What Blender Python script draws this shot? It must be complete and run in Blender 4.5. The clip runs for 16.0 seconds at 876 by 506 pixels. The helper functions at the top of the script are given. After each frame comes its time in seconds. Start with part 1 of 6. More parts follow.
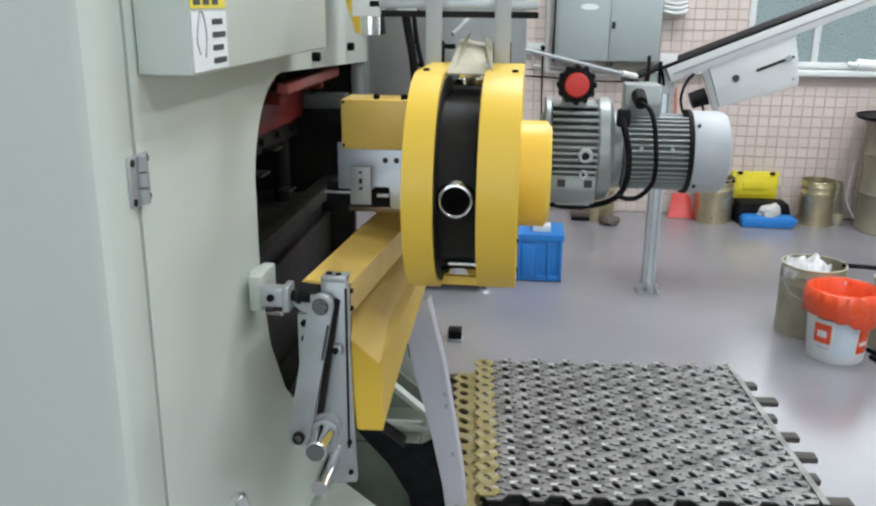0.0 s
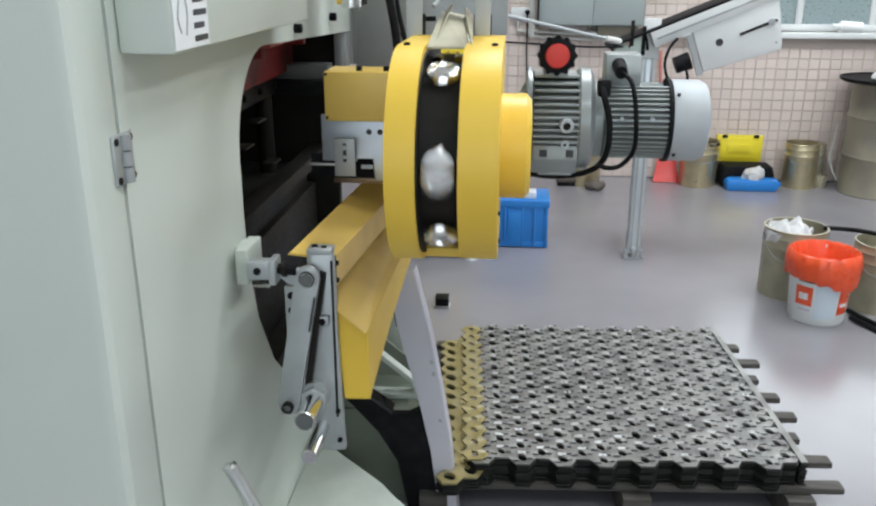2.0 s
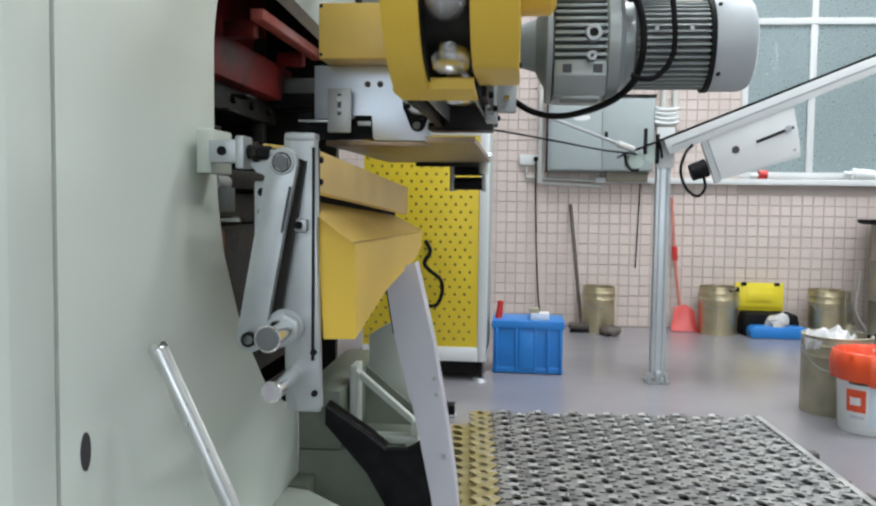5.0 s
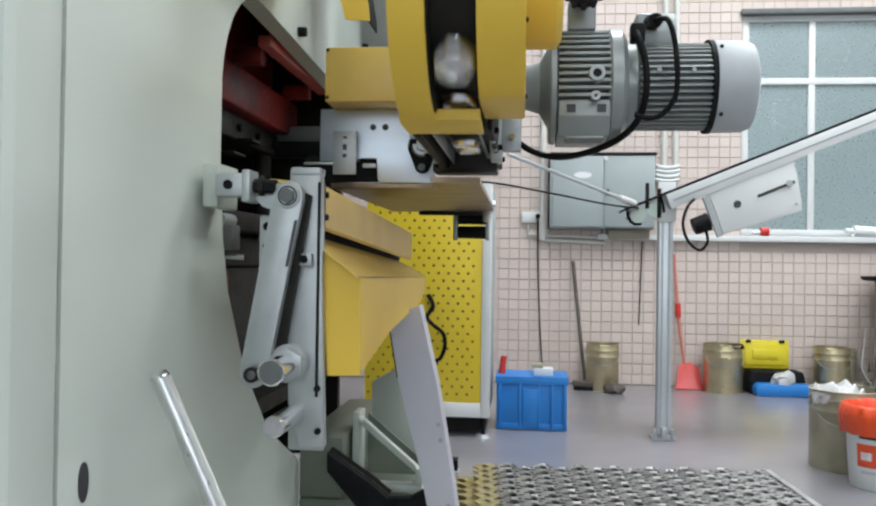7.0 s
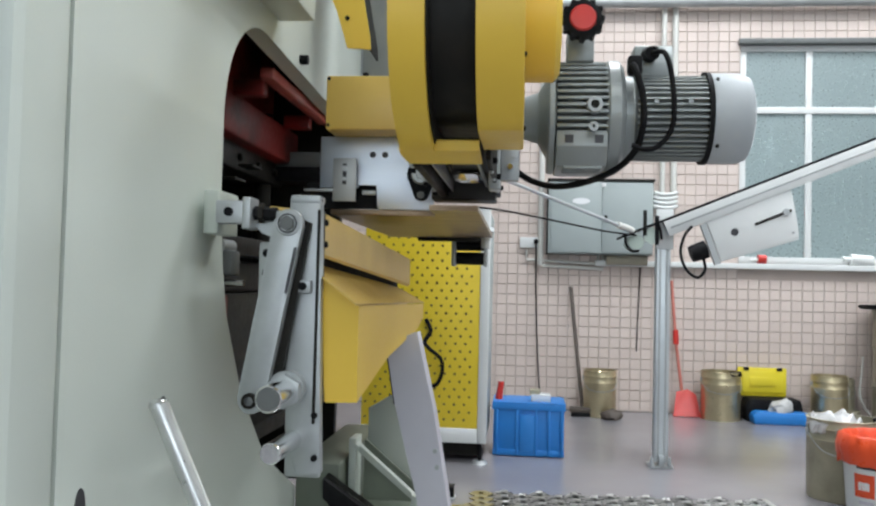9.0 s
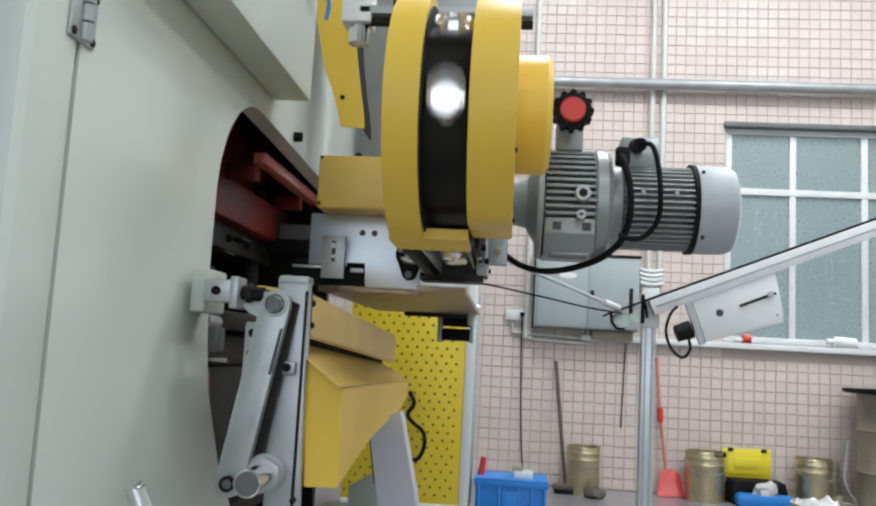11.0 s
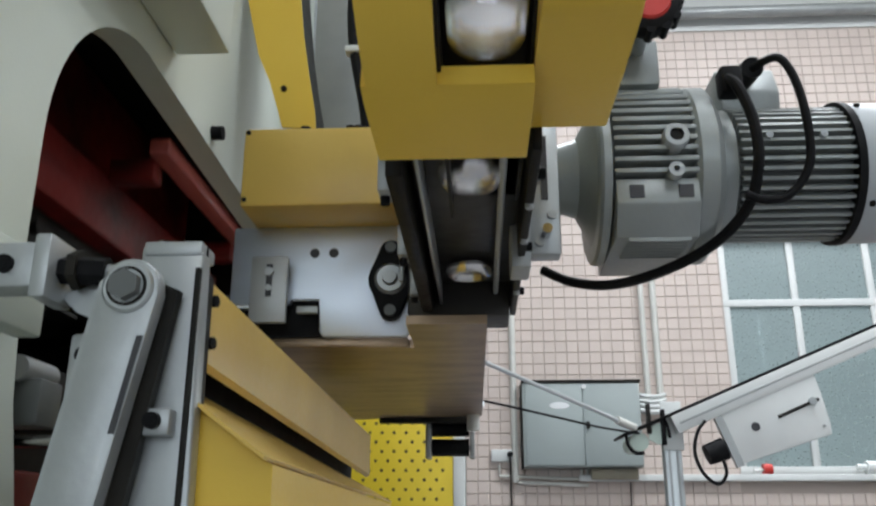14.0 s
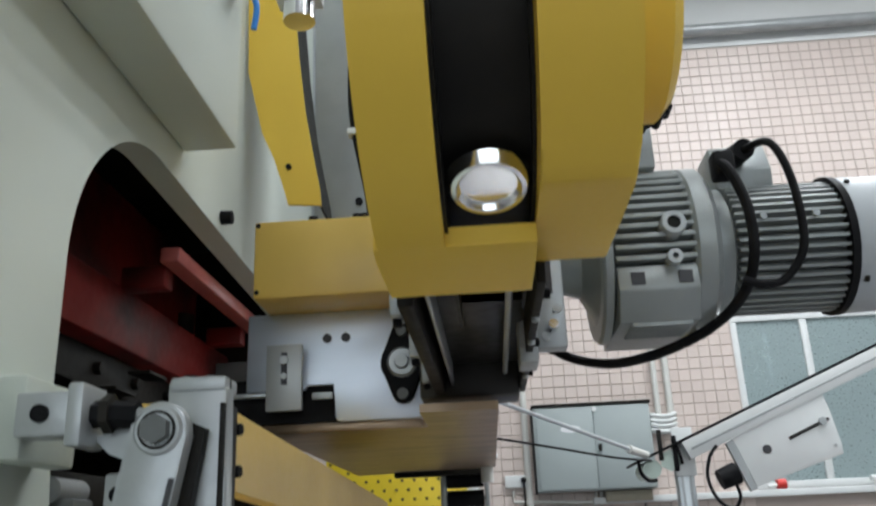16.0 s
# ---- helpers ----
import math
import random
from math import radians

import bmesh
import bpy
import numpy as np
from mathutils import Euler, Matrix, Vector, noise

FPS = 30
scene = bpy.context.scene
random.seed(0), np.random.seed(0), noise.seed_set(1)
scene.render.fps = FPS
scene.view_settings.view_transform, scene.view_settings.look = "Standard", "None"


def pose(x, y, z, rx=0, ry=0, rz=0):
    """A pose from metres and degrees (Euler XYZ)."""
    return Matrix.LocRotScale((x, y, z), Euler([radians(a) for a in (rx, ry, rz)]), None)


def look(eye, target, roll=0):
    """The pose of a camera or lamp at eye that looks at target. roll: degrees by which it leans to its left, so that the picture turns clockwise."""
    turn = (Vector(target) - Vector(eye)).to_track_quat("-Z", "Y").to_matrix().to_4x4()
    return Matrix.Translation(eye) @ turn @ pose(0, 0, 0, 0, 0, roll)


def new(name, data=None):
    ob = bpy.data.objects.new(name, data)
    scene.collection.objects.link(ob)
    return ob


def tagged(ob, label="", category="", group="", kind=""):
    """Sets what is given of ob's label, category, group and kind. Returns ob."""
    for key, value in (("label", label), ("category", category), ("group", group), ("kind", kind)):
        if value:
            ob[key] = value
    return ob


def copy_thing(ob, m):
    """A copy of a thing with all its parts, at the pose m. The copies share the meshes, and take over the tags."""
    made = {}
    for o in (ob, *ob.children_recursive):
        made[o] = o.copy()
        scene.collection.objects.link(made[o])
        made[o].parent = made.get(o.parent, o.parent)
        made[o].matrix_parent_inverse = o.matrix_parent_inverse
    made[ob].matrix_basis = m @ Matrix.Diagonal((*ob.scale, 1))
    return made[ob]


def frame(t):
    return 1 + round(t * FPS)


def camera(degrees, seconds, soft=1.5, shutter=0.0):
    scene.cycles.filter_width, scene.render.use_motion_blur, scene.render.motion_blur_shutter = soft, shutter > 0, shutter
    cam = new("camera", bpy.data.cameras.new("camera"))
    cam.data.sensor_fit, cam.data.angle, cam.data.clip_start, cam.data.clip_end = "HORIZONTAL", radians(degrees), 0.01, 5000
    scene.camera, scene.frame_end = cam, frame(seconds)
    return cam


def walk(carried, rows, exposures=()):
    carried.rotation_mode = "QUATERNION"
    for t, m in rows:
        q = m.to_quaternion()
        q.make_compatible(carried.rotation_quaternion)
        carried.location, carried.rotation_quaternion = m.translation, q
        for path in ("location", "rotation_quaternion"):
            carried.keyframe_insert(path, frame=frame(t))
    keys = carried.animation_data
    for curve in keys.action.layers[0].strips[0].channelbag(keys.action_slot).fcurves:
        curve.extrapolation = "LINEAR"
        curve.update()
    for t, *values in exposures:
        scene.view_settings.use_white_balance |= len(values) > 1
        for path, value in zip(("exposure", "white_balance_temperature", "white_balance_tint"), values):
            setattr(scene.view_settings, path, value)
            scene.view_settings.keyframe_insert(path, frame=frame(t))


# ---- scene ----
cam = camera(55.0, 16.0, soft=2.3, shutter=0.5)
PATH = [
    (0, (0.04, -0.184, 1.686), (-0.163, 1.721, 1.114), 0.6),
    (0.5, (0.056, -0.156, 1.68), (-0.142, 1.738, 1.071), 0.2),
    (1, (0.057, -0.207, 1.697), (-0.125, 1.681, 1.063), -0.0),
    (1.5, (0.051, -0.22, 1.703), (-0.12, 1.665, 1.058), -0.1),
    (2, (0.051, -0.204, 1.706), (-0.121, 1.679, 1.056), 0.1),
    (2.5, (0.037, -0.188, 1.702), (-0.134, 1.698, 1.059), 0.3),
    (3, (0.01, -0.168, 1.694), (-0.161, 1.719, 1.052), 0.6),
    (3.5, (0.009, -0.114, 1.608), (-0.165, 1.775, 0.976), 0.9),
    (4, (-0.016, 0.005, 1.375), (-0.199, 1.942, 0.913), 0.9),
    (4.5, (0.011, 0.006, 1.153), (-0.179, 1.977, 0.871), 1.0),
    (5, (0.038, 0.012, 1.013), (-0.163, 1.998, 0.884), 0.8),
    (5.2, (0.039, 0.016, 0.973), (-0.167, 2.004, 0.885), 0.6),
    (7.3, (0.03, 0.02, 0.962), (-0.177, 2.009, 0.983), 0.9),
    (7.5, (0.033, 0.021, 0.965), (-0.171, 2.01, 0.975), 1.2),
    (8, (0.035, 0.021, 0.964), (-0.166, 2.011, 0.972), 1.5),
    (8.5, (0.033, -0.003, 0.972), (-0.168, 1.987, 1.007), 1.4),
    (9, (0.032, 0.007, 0.971), (-0.172, 1.995, 1.047), 1.4),
    (9.5, (0.033, -0.003, 0.993), (-0.177, 1.982, 1.119), 1.5),
    (9.7, (0.026, -0.022, 1.01), (-0.185, 1.961, 1.168), 1.7),
    (11.8, (0.033, 0.06, 0.99), (-0.123, 2.039, 1.233), 4.1),
    (12, (-0.014, 0.158, 0.966), (-0.164, 2.137, 1.212), 4.4),
    (12.5, (-0.105, 0.505, 1.045), (-0.203, 2.493, 1.243), 5.0),
    (13, (-0.116, 0.741, 0.891), (-0.213, 2.696, 1.304), 1.8),
    (13.5, (-0.105, 0.783, 0.844), (-0.199, 2.712, 1.362), 1.0),
    (14, (-0.084, 0.765, 0.882), (-0.177, 2.667, 1.493), 0.0),
    (14.5, (-0.084, 0.763, 0.89), (-0.178, 2.66, 1.518), -1.1),
    (15, (-0.084, 0.748, 0.904), (-0.181, 2.639, 1.548), -2.0),
    (15.5, (-0.083, 0.727, 0.929), (-0.187, 2.628, 1.542), -1.9),
    (16, (-0.085, 0.698, 0.97), (-0.184, 2.588, 1.614), -2.5),
]
walk(cam, [(t, look(eye, target, roll)) for t, eye, target, roll in PATH],
     exposures=[(0.0, -0.22), (3.0, -0.18), (5.0, -0.14), (9.5, -0.2), (12.0, -0.36), (14.0, -0.46), (16.0, -0.46)])

# ---- light ----
world = bpy.data.worlds.new("sky")
scene.world = world
world.use_nodes = True
wn = world.node_tree.nodes
sky = wn.new("ShaderNodeTexSky")
sky.sky_type, sky.sun_disc = "NISHITA", False
sky.sun_elevation, sky.sun_rotation = radians(38), radians(150)
wn["Background"].inputs[1].default_value = 0.12
world.node_tree.links.new(sky.outputs[0], wn["Background"].inputs[0])

sun_data = bpy.data.lights.new("sun", "SUN")
sun_data.energy, sun_data.angle, sun_data.color = 0.8, radians(12), (1.0, 0.96, 0.9)
sun_lamp = new("sun", sun_data)
sun_lamp.matrix_world = look((6, -2, 9), (0, 3, 0))


def area(name, eye, target, sx, sy, watts, colour):
    d = bpy.data.lights.new(name, "AREA")
    d.shape, d.size, d.size_y, d.energy, d.color = "RECTANGLE", sx, sy, watts, colour
    ob = new(name, d)
    ob.matrix_world = look(eye, target)
    return ob


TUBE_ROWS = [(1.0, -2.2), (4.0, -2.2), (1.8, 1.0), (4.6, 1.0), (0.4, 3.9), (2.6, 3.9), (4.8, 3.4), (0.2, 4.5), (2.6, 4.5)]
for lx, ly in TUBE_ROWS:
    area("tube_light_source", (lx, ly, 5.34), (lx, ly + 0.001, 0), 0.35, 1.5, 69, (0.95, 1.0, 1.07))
area("window_daylight", (3.0, 6.78, 2.1), (3.0, 0, 1.4), 2.4, 1.6, 45, (0.9, 0.97, 1.0))
area("window_daylight", (0.6, -6.96, 2.75), (0.6, 0.0, 2.3), 7.0, 2.7, 190, (0.86, 0.95, 1.06))


# ---- materials ----
def material(name, colour, rough=0.5, metal=0.0, second=None, scale=6.0, amount=0.5, bump=0.0, bump_scale=60.0,
             spec=0.5, island=0.0, emit=None, coat=0.0, stretch=(1, 1, 1), rough_var=0.12):
    m = bpy.data.materials.new(name)
    m.use_nodes = True
    t = m.node_tree
    b = t.nodes["Principled BSDF"]
    b.inputs["Roughness"].default_value, b.inputs["Metallic"].default_value = rough, metal
    b.inputs["Specular IOR Level"].default_value, b.inputs["Coat Weight"].default_value = spec, coat
    co = t.nodes.new("ShaderNodeTexCoord")
    mp = t.nodes.new("ShaderNodeMapping")
    mp.inputs["Scale"].default_value = stretch
    t.links.new(co.outputs["Object"], mp.inputs[0])
    n1 = t.nodes.new("ShaderNodeTexNoise")
    n1.inputs["Scale"].default_value, n1.inputs["Detail"].default_value = scale, 6
    t.links.new(mp.outputs[0], n1.inputs["Vector"])
    mix = t.nodes.new("ShaderNodeMix")
    mix.data_type = "RGBA"
    mix.inputs[6].default_value = (*colour, 1)
    mix.inputs[7].default_value = (*(second or [c * 0.82 for c in colour]), 1)
    rmp = t.nodes.new("ShaderNodeMapRange")
    rmp.inputs[1].default_value, rmp.inputs[2].default_value = 0.42, 0.68
    rmp.inputs[3].default_value, rmp.inputs[4].default_value = 0.0, amount
    t.links.new(n1.outputs[0], rmp.inputs[0])
    t.links.new(rmp.outputs[0], mix.inputs[0])
    out = mix.outputs[2]
    if island:
        info = t.nodes.new("ShaderNodeObjectInfo")
        geo = t.nodes.new("ShaderNodeNewGeometry")
        add = t.nodes.new("ShaderNodeMath")
        add.operation = "ADD"
        t.links.new(info.outputs["Random"], add.inputs[0])
        t.links.new(geo.outputs["Random Per Island"], add.inputs[1])
        fr = t.nodes.new("ShaderNodeMath")
        fr.operation = "FRACT"
        t.links.new(add.outputs[0], fr.inputs[0])
        r2 = t.nodes.new("ShaderNodeMapRange")
        r2.inputs[3].default_value, r2.inputs[4].default_value = 1 - island, 1 + island
        t.links.new(fr.outputs[0], r2.inputs[0])
        hv = t.nodes.new("ShaderNodeHueSaturation")
        t.links.new(r2.outputs[0], hv.inputs["Value"])
        t.links.new(out, hv.inputs["Color"])
        out = hv.outputs[0]
    t.links.new(out, b.inputs["Base Color"])
    n2 = t.nodes.new("ShaderNodeTexNoise")
    n2.inputs["Scale"].default_value, n2.inputs["Detail"].default_value = bump_scale, 4
    t.links.new(mp.outputs[0], n2.inputs["Vector"])
    r3 = t.nodes.new("ShaderNodeMapRange")
    r3.inputs[3].default_value, r3.inputs[4].default_value = max(0.02, rough - rough_var), min(1, rough + rough_var)
    t.links.new(n2.outputs[0], r3.inputs[0])
    t.links.new(r3.outputs[0], b.inputs["Roughness"])
    if bump:
        bp = t.nodes.new("ShaderNodeBump")
        bp.inputs["Strength"].default_value, bp.inputs["Distance"].default_value = bump, 0.002
        t.links.new(n2.outputs[0], bp.inputs["Height"])
        t.links.new(bp.outputs[0], b.inputs["Normal"])
    if emit:
        b.inputs["Emission Color"].default_value, b.inputs["Emission Strength"].default_value = (*emit[0], 1), emit[1]
    return m


CREAM = material("cream_machine_paint", (0.6, 0.65, 0.585), 0.4, second=(0.555, 0.605, 0.54), scale=2.0, bump=0.12, bump_scale=220, spec=0.4)
CREAM_DK = material("cream_machine_paint_worn", (0.5, 0.545, 0.48), 0.45, second=(0.40, 0.44, 0.38), scale=9, bump=0.12, bump_scale=200, spec=0.4)
YELLOW = material("yellow_guard_paint", (0.81, 0.54, 0.062), 0.42, second=(0.75, 0.475, 0.05), scale=4, bump=0.08, bump_scale=180, spec=0.45)
BRIGHT_YELLOW = material("bright_yellow_paint", (0.8, 0.6, 0.03), 0.4, second=(0.74, 0.55, 0.03), scale=5, bump=0.08, bump_scale=150)
OILY_YELLOW = material("oily_yellow_paint", (0.78, 0.53, 0.12), 0.36, second=(0.66, 0.42, 0.09), scale=7, amount=0.6, bump=0.1, bump_scale=140)
BLACK = material("black_rubber_and_shade", (0.006, 0.006, 0.007), 0.6, spec=0.12, second=(0.02, 0.02, 0.02), scale=20, bump=0.1)
DARK = material("dark_oily_steel_and_shade", (0.012, 0.0115, 0.0095), 0.5, metal=0.1, spec=0.18, second=(0.03, 0.026, 0.02), scale=12, bump=0.2)
STEEL = material("machined_steel", (0.45, 0.475, 0.475), 0.4, metal=0.5, second=(0.3, 0.315, 0.315), scale=9, bump=0.12, bump_scale=120)
GREY_STEEL = material("grey_painted_steel", (0.4, 0.42, 0.415), 0.38, metal=0.3, second=(0.28, 0.295, 0.29), scale=8, bump=0.12, bump_scale=100)
PLATE = material("brushed_plate", (0.72, 0.78, 0.86), 0.46, metal=0.92, second=(0.65, 0.71, 0.79), scale=5, rough_var=0.04, bump=0.02, bump_scale=90, stretch=(1, 1, 6))
CHROME = material("polished_chrome", (0.75, 0.75, 0.74), 0.14, metal=1.0, second=(0.65, 0.65, 0.64), scale=8, rough_var=0.05)
LID_METAL = material("tinplate_lid", (0.87, 0.86, 0.83), 0.14, metal=1.0, second=(0.75, 0.74, 0.7), scale=15, rough_var=0.06)
TIN = material("gold_tinplate", (0.62, 0.54, 0.34), 0.32, metal=0.8, second=(0.45, 0.38, 0.24), scale=9, amount=0.6, bump=0.15, bump_scale=40)
TIN_DK = material("dull_olive_tin", (0.45, 0.42, 0.3), 0.45, metal=0.4, second=(0.22, 0.2, 0.14), scale=7, amount=0.6, bump=0.15, bump_scale=40)
MOTOR = material("silver_grey_motor_enamel", (0.3, 0.325, 0.315), 0.36, metal=0.25, second=(0.24, 0.26, 0.25), scale=10, bump=0.15, bump_scale=150)
MOTOR_LT = material("pale_silver_enamel", (0.45, 0.48, 0.49), 0.5, metal=0.15, second=(0.38, 0.41, 0.42), scale=8, bump=0.08, bump_scale=150)
ALU = material("anodised_aluminium", (0.62, 0.66, 0.67), 0.36, metal=0.6, second=(0.52, 0.56, 0.57), scale=7, bump=0.06)
WHITE = material("white_paint", (0.74, 0.76, 0.74), 0.45, second=(0.66, 0.68, 0.66), scale=4, bump=0.06)
PVC = material("white_pvc_pipe", (0.68, 0.68, 0.63), 0.4, second=(0.58, 0.58, 0.53), scale=6)
GREY_BOX = material("grey_enamel_box", (0.36, 0.41, 0.4), 0.45, second=(0.31, 0.35, 0.34), scale=3, bump=0.06)
RED = material("red_plastic", (0.62, 0.035, 0.025), 0.4, second=(0.5, 0.03, 0.02), scale=12)
RED_PAINT = material("red_die_paint", (0.2, 0.012, 0.009), 0.5, spec=0.3, second=(0.018, 0.006, 0.005), scale=5, amount=0.95, bump=0.1)
ORANGE = material("orange_red_bag_film", (0.78, 0.09, 0.025), 0.3, second=(0.65, 0.06, 0.02), scale=9, bump=0.3, bump_scale=25)
BLUE = material("blue_crate_plastic", (0.018, 0.21, 0.6), 0.42, second=(0.018, 0.17, 0.5), scale=6, bump=0.08)
TOOL_YELLOW = material("tool_box_yellow_plastic", (0.8, 0.66, 0.03), 0.4, second=(0.7, 0.57, 0.03), scale=8)
WOOD = material("grey_pallet_wood", (0.075, 0.068, 0.058), 0.75, second=(0.03, 0.027, 0.023), scale=6, amount=0.8, bump=0.5, bump_scale=50, stretch=(1, 8, 8))
TILE = material("cream_pink_glazed_tile", (0.67, 0.575, 0.515), 0.4, second=(0.61, 0.515, 0.46), scale=3, amount=0.6, bump=0.04, bump_scale=30, island=0.035)
GROUT = material("grey_grout", (0.52, 0.44, 0.39), 0.8, second=(0.46, 0.39, 0.345), scale=4, bump=0.3)
PLASTER = material("white_plaster", (0.72, 0.73, 0.71), 0.75, second=(0.66, 0.67, 0.65), scale=2, bump=0.2, bump_scale=70)
FLOOR = material("grey_epoxy_floor", (0.245, 0.237, 0.25), 0.23, rough_var=0.05, second=(0.2, 0.194, 0.206), scale=1.1, amount=0.8, bump=0.0, bump_scale=3, spec=0.8)
GLASS = material("grey_green_window_glass", (0.42, 0.5, 0.5), 0.3, second=(0.46, 0.54, 0.54), scale=1.2)
GLASS.node_tree.nodes["Principled BSDF"].inputs["Transmission Weight"].default_value = 0.7
BAR_MAT = material("handle_steel", (0.7, 0.72, 0.7), 0.32, metal=0.9, second=(0.5, 0.51, 0.5), scale=12)
SCRAP = material("perforated_tinplate_scrap", (0.27, 0.268, 0.25), 0.4, metal=0.5, second=(0.09, 0.088, 0.085), scale=9, amount=0.8, bump=0.35, bump_scale=38)
SCRAP_GOLD = material("gold_lacquered_tinplate", (0.3, 0.25, 0.1), 0.42, metal=0.45, second=(0.36, 0.32, 0.2), scale=11, amount=0.7, bump=0.3, bump_scale=38)
HALL_GREY = material("pale_grey_wall_paint", (0.64, 0.64, 0.62), 0.7, second=(0.56, 0.56, 0.54), scale=2, bump=0.1)
# Backdrop glows by itself, in place of daylight on the outdoors.
OUTSIDE = material("glowing_outside_board", (0.3, 0.36, 0.36), 0.8, emit=((0.62, 0.74, 0.76), 0.55), scale=0.6)
PALE_STEEL = material("pale_zinc_sheet", (0.56, 0.55, 0.6), 0.4, metal=0.1, second=(0.48, 0.47, 0.52), scale=6, bump=0.08)
TABLE_STEEL = material("oily_brown_steel", (0.36, 0.26, 0.17), 0.38, metal=0.7, second=(0.17, 0.12, 0.08), scale=6, amount=0.7, bump=0.05, stretch=(1, 4, 1))
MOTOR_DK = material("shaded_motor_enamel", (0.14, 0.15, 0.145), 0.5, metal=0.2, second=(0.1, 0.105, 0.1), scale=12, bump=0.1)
# Darker cream: the shadow on the rear bed parts is put into the paint.
BED_SHADED = material("shaded_cream_cast_paint", (0.17, 0.195, 0.15), 0.5, second=(0.1, 0.115, 0.085), scale=5, bump=0.15)
BELT_STEEL = material("oily_conveyor_steel", (0.03, 0.028, 0.023), 0.45, metal=0.1, second=(0.018, 0.017, 0.014), scale=9, bump=0.15)
RED_BAR = material("worn_red_bar_paint", (0.5, 0.13, 0.11), 0.35, second=(0.36, 0.07, 0.06), scale=14)
SCRAP_BURR = material("bright_tinplate_burr", (0.6, 0.59, 0.56), 0.3, metal=0.7, second=(0.4, 0.39, 0.37), scale=30)
PINK = material("faded_red_stick", (0.62, 0.22, 0.17), 0.45, second=(0.55, 0.17, 0.13), scale=9)
DARK_WOOD = material("dark_greasy_wood", (0.1, 0.08, 0.065), 0.6, second=(0.06, 0.05, 0.04), scale=9, bump=0.3)
DRUM = material("grey_brown_drum_paint", (0.3, 0.27, 0.2), 0.42, metal=0.2, second=(0.2, 0.185, 0.155), scale=4, amount=0.8, bump=0.1)
PALE_BLUE = material("pale_blue_print", (0.6, 0.68, 0.74), 0.4, second=(0.55, 0.63, 0.69), scale=10)
# Lower sheets: oily tinplate, with the shadow of the stack front in the colour.
SCRAP_DARK = material("oily_shaded_tinplate_edges", (0.025, 0.026, 0.022), 0.5, metal=0.5, second=(0.03, 0.03, 0.028), scale=14, amount=0.8, bump=0.3, bump_scale=40)
LABEL_WHITE = material("white_sticker", (0.78, 0.8, 0.8), 0.4, second=(0.74, 0.76, 0.76), scale=20)
LABEL_YELLOW = material("yellow_sticker", (0.82, 0.68, 0.04), 0.4, second=(0.78, 0.63, 0.04), scale=20)
HOLE = material("punched_hole_brown", (0.16, 0.12, 0.035), 0.6, second=(0.1, 0.075, 0.02), scale=30)
INK = material("printed_ink", (0.03, 0.03, 0.035), 0.5, second=(0.05, 0.05, 0.05), scale=30)
SCREEN_GREEN = material("pale_green_roller", (0.55, 0.66, 0.58), 0.4, second=(0.5, 0.6, 0.52), scale=9)
PLASTIC_FILM = material("milky_plastic_film", (0.5, 0.5, 0.49), 0.25, second=(0.3, 0.3, 0.29), scale=18, bump=0.6, bump_scale=30)
CLOTH = material("grey_rag", (0.45, 0.45, 0.44), 0.8, second=(0.3, 0.3, 0.3), scale=20, bump=0.6)
TUBE_GLOW = material("lit_fluorescent_tube", (0.9, 0.92, 0.9), 0.4, emit=((0.95, 1.0, 0.97), 6.0))


# ---- mesh helpers ----
ORIGIN = {}


def thing(name, at, label, category, group="", kind=""):
    ob = new(name)
    ob.empty_display_size = 0.05
    ob.location = at
    ORIGIN[ob] = Vector(at)
    return tagged(ob, label, category, group, kind)


def link(name, bm, mat, parent=None, label="", smooth=35):
    """One mesh object out of a bmesh in world coordinates."""
    bmesh.ops.recalc_face_normals(bm, faces=bm.faces)
    if parent is not None:
        bmesh.ops.translate(bm, verts=bm.verts, vec=-ORIGIN[parent])
    me = bpy.data.meshes.new(name)
    bm.to_mesh(me)
    bm.free()
    for m in (mat if isinstance(mat, (list, tuple)) else [mat]):
        me.materials.append(m)
    if smooth:
        me.polygons.foreach_set("use_smooth", [True] * len(me.polygons))
        me.set_sharp_from_angle(angle=radians(smooth))
    ob = new(name, me)
    if parent is not None:
        ob.parent = parent
        ORIGIN[ob] = ORIGIN[parent]
    if label:
        ob["label"] = label
    return ob


def part(name, bm, mat, parent, label="", smooth=35):
    return link(name, bm, mat, parent, label, smooth)


def solo(name, bm, mat, label, category="", group="", kind="", smooth=35):
    return tagged(link(name, bm, mat, None, "", smooth), label, category, group, kind)


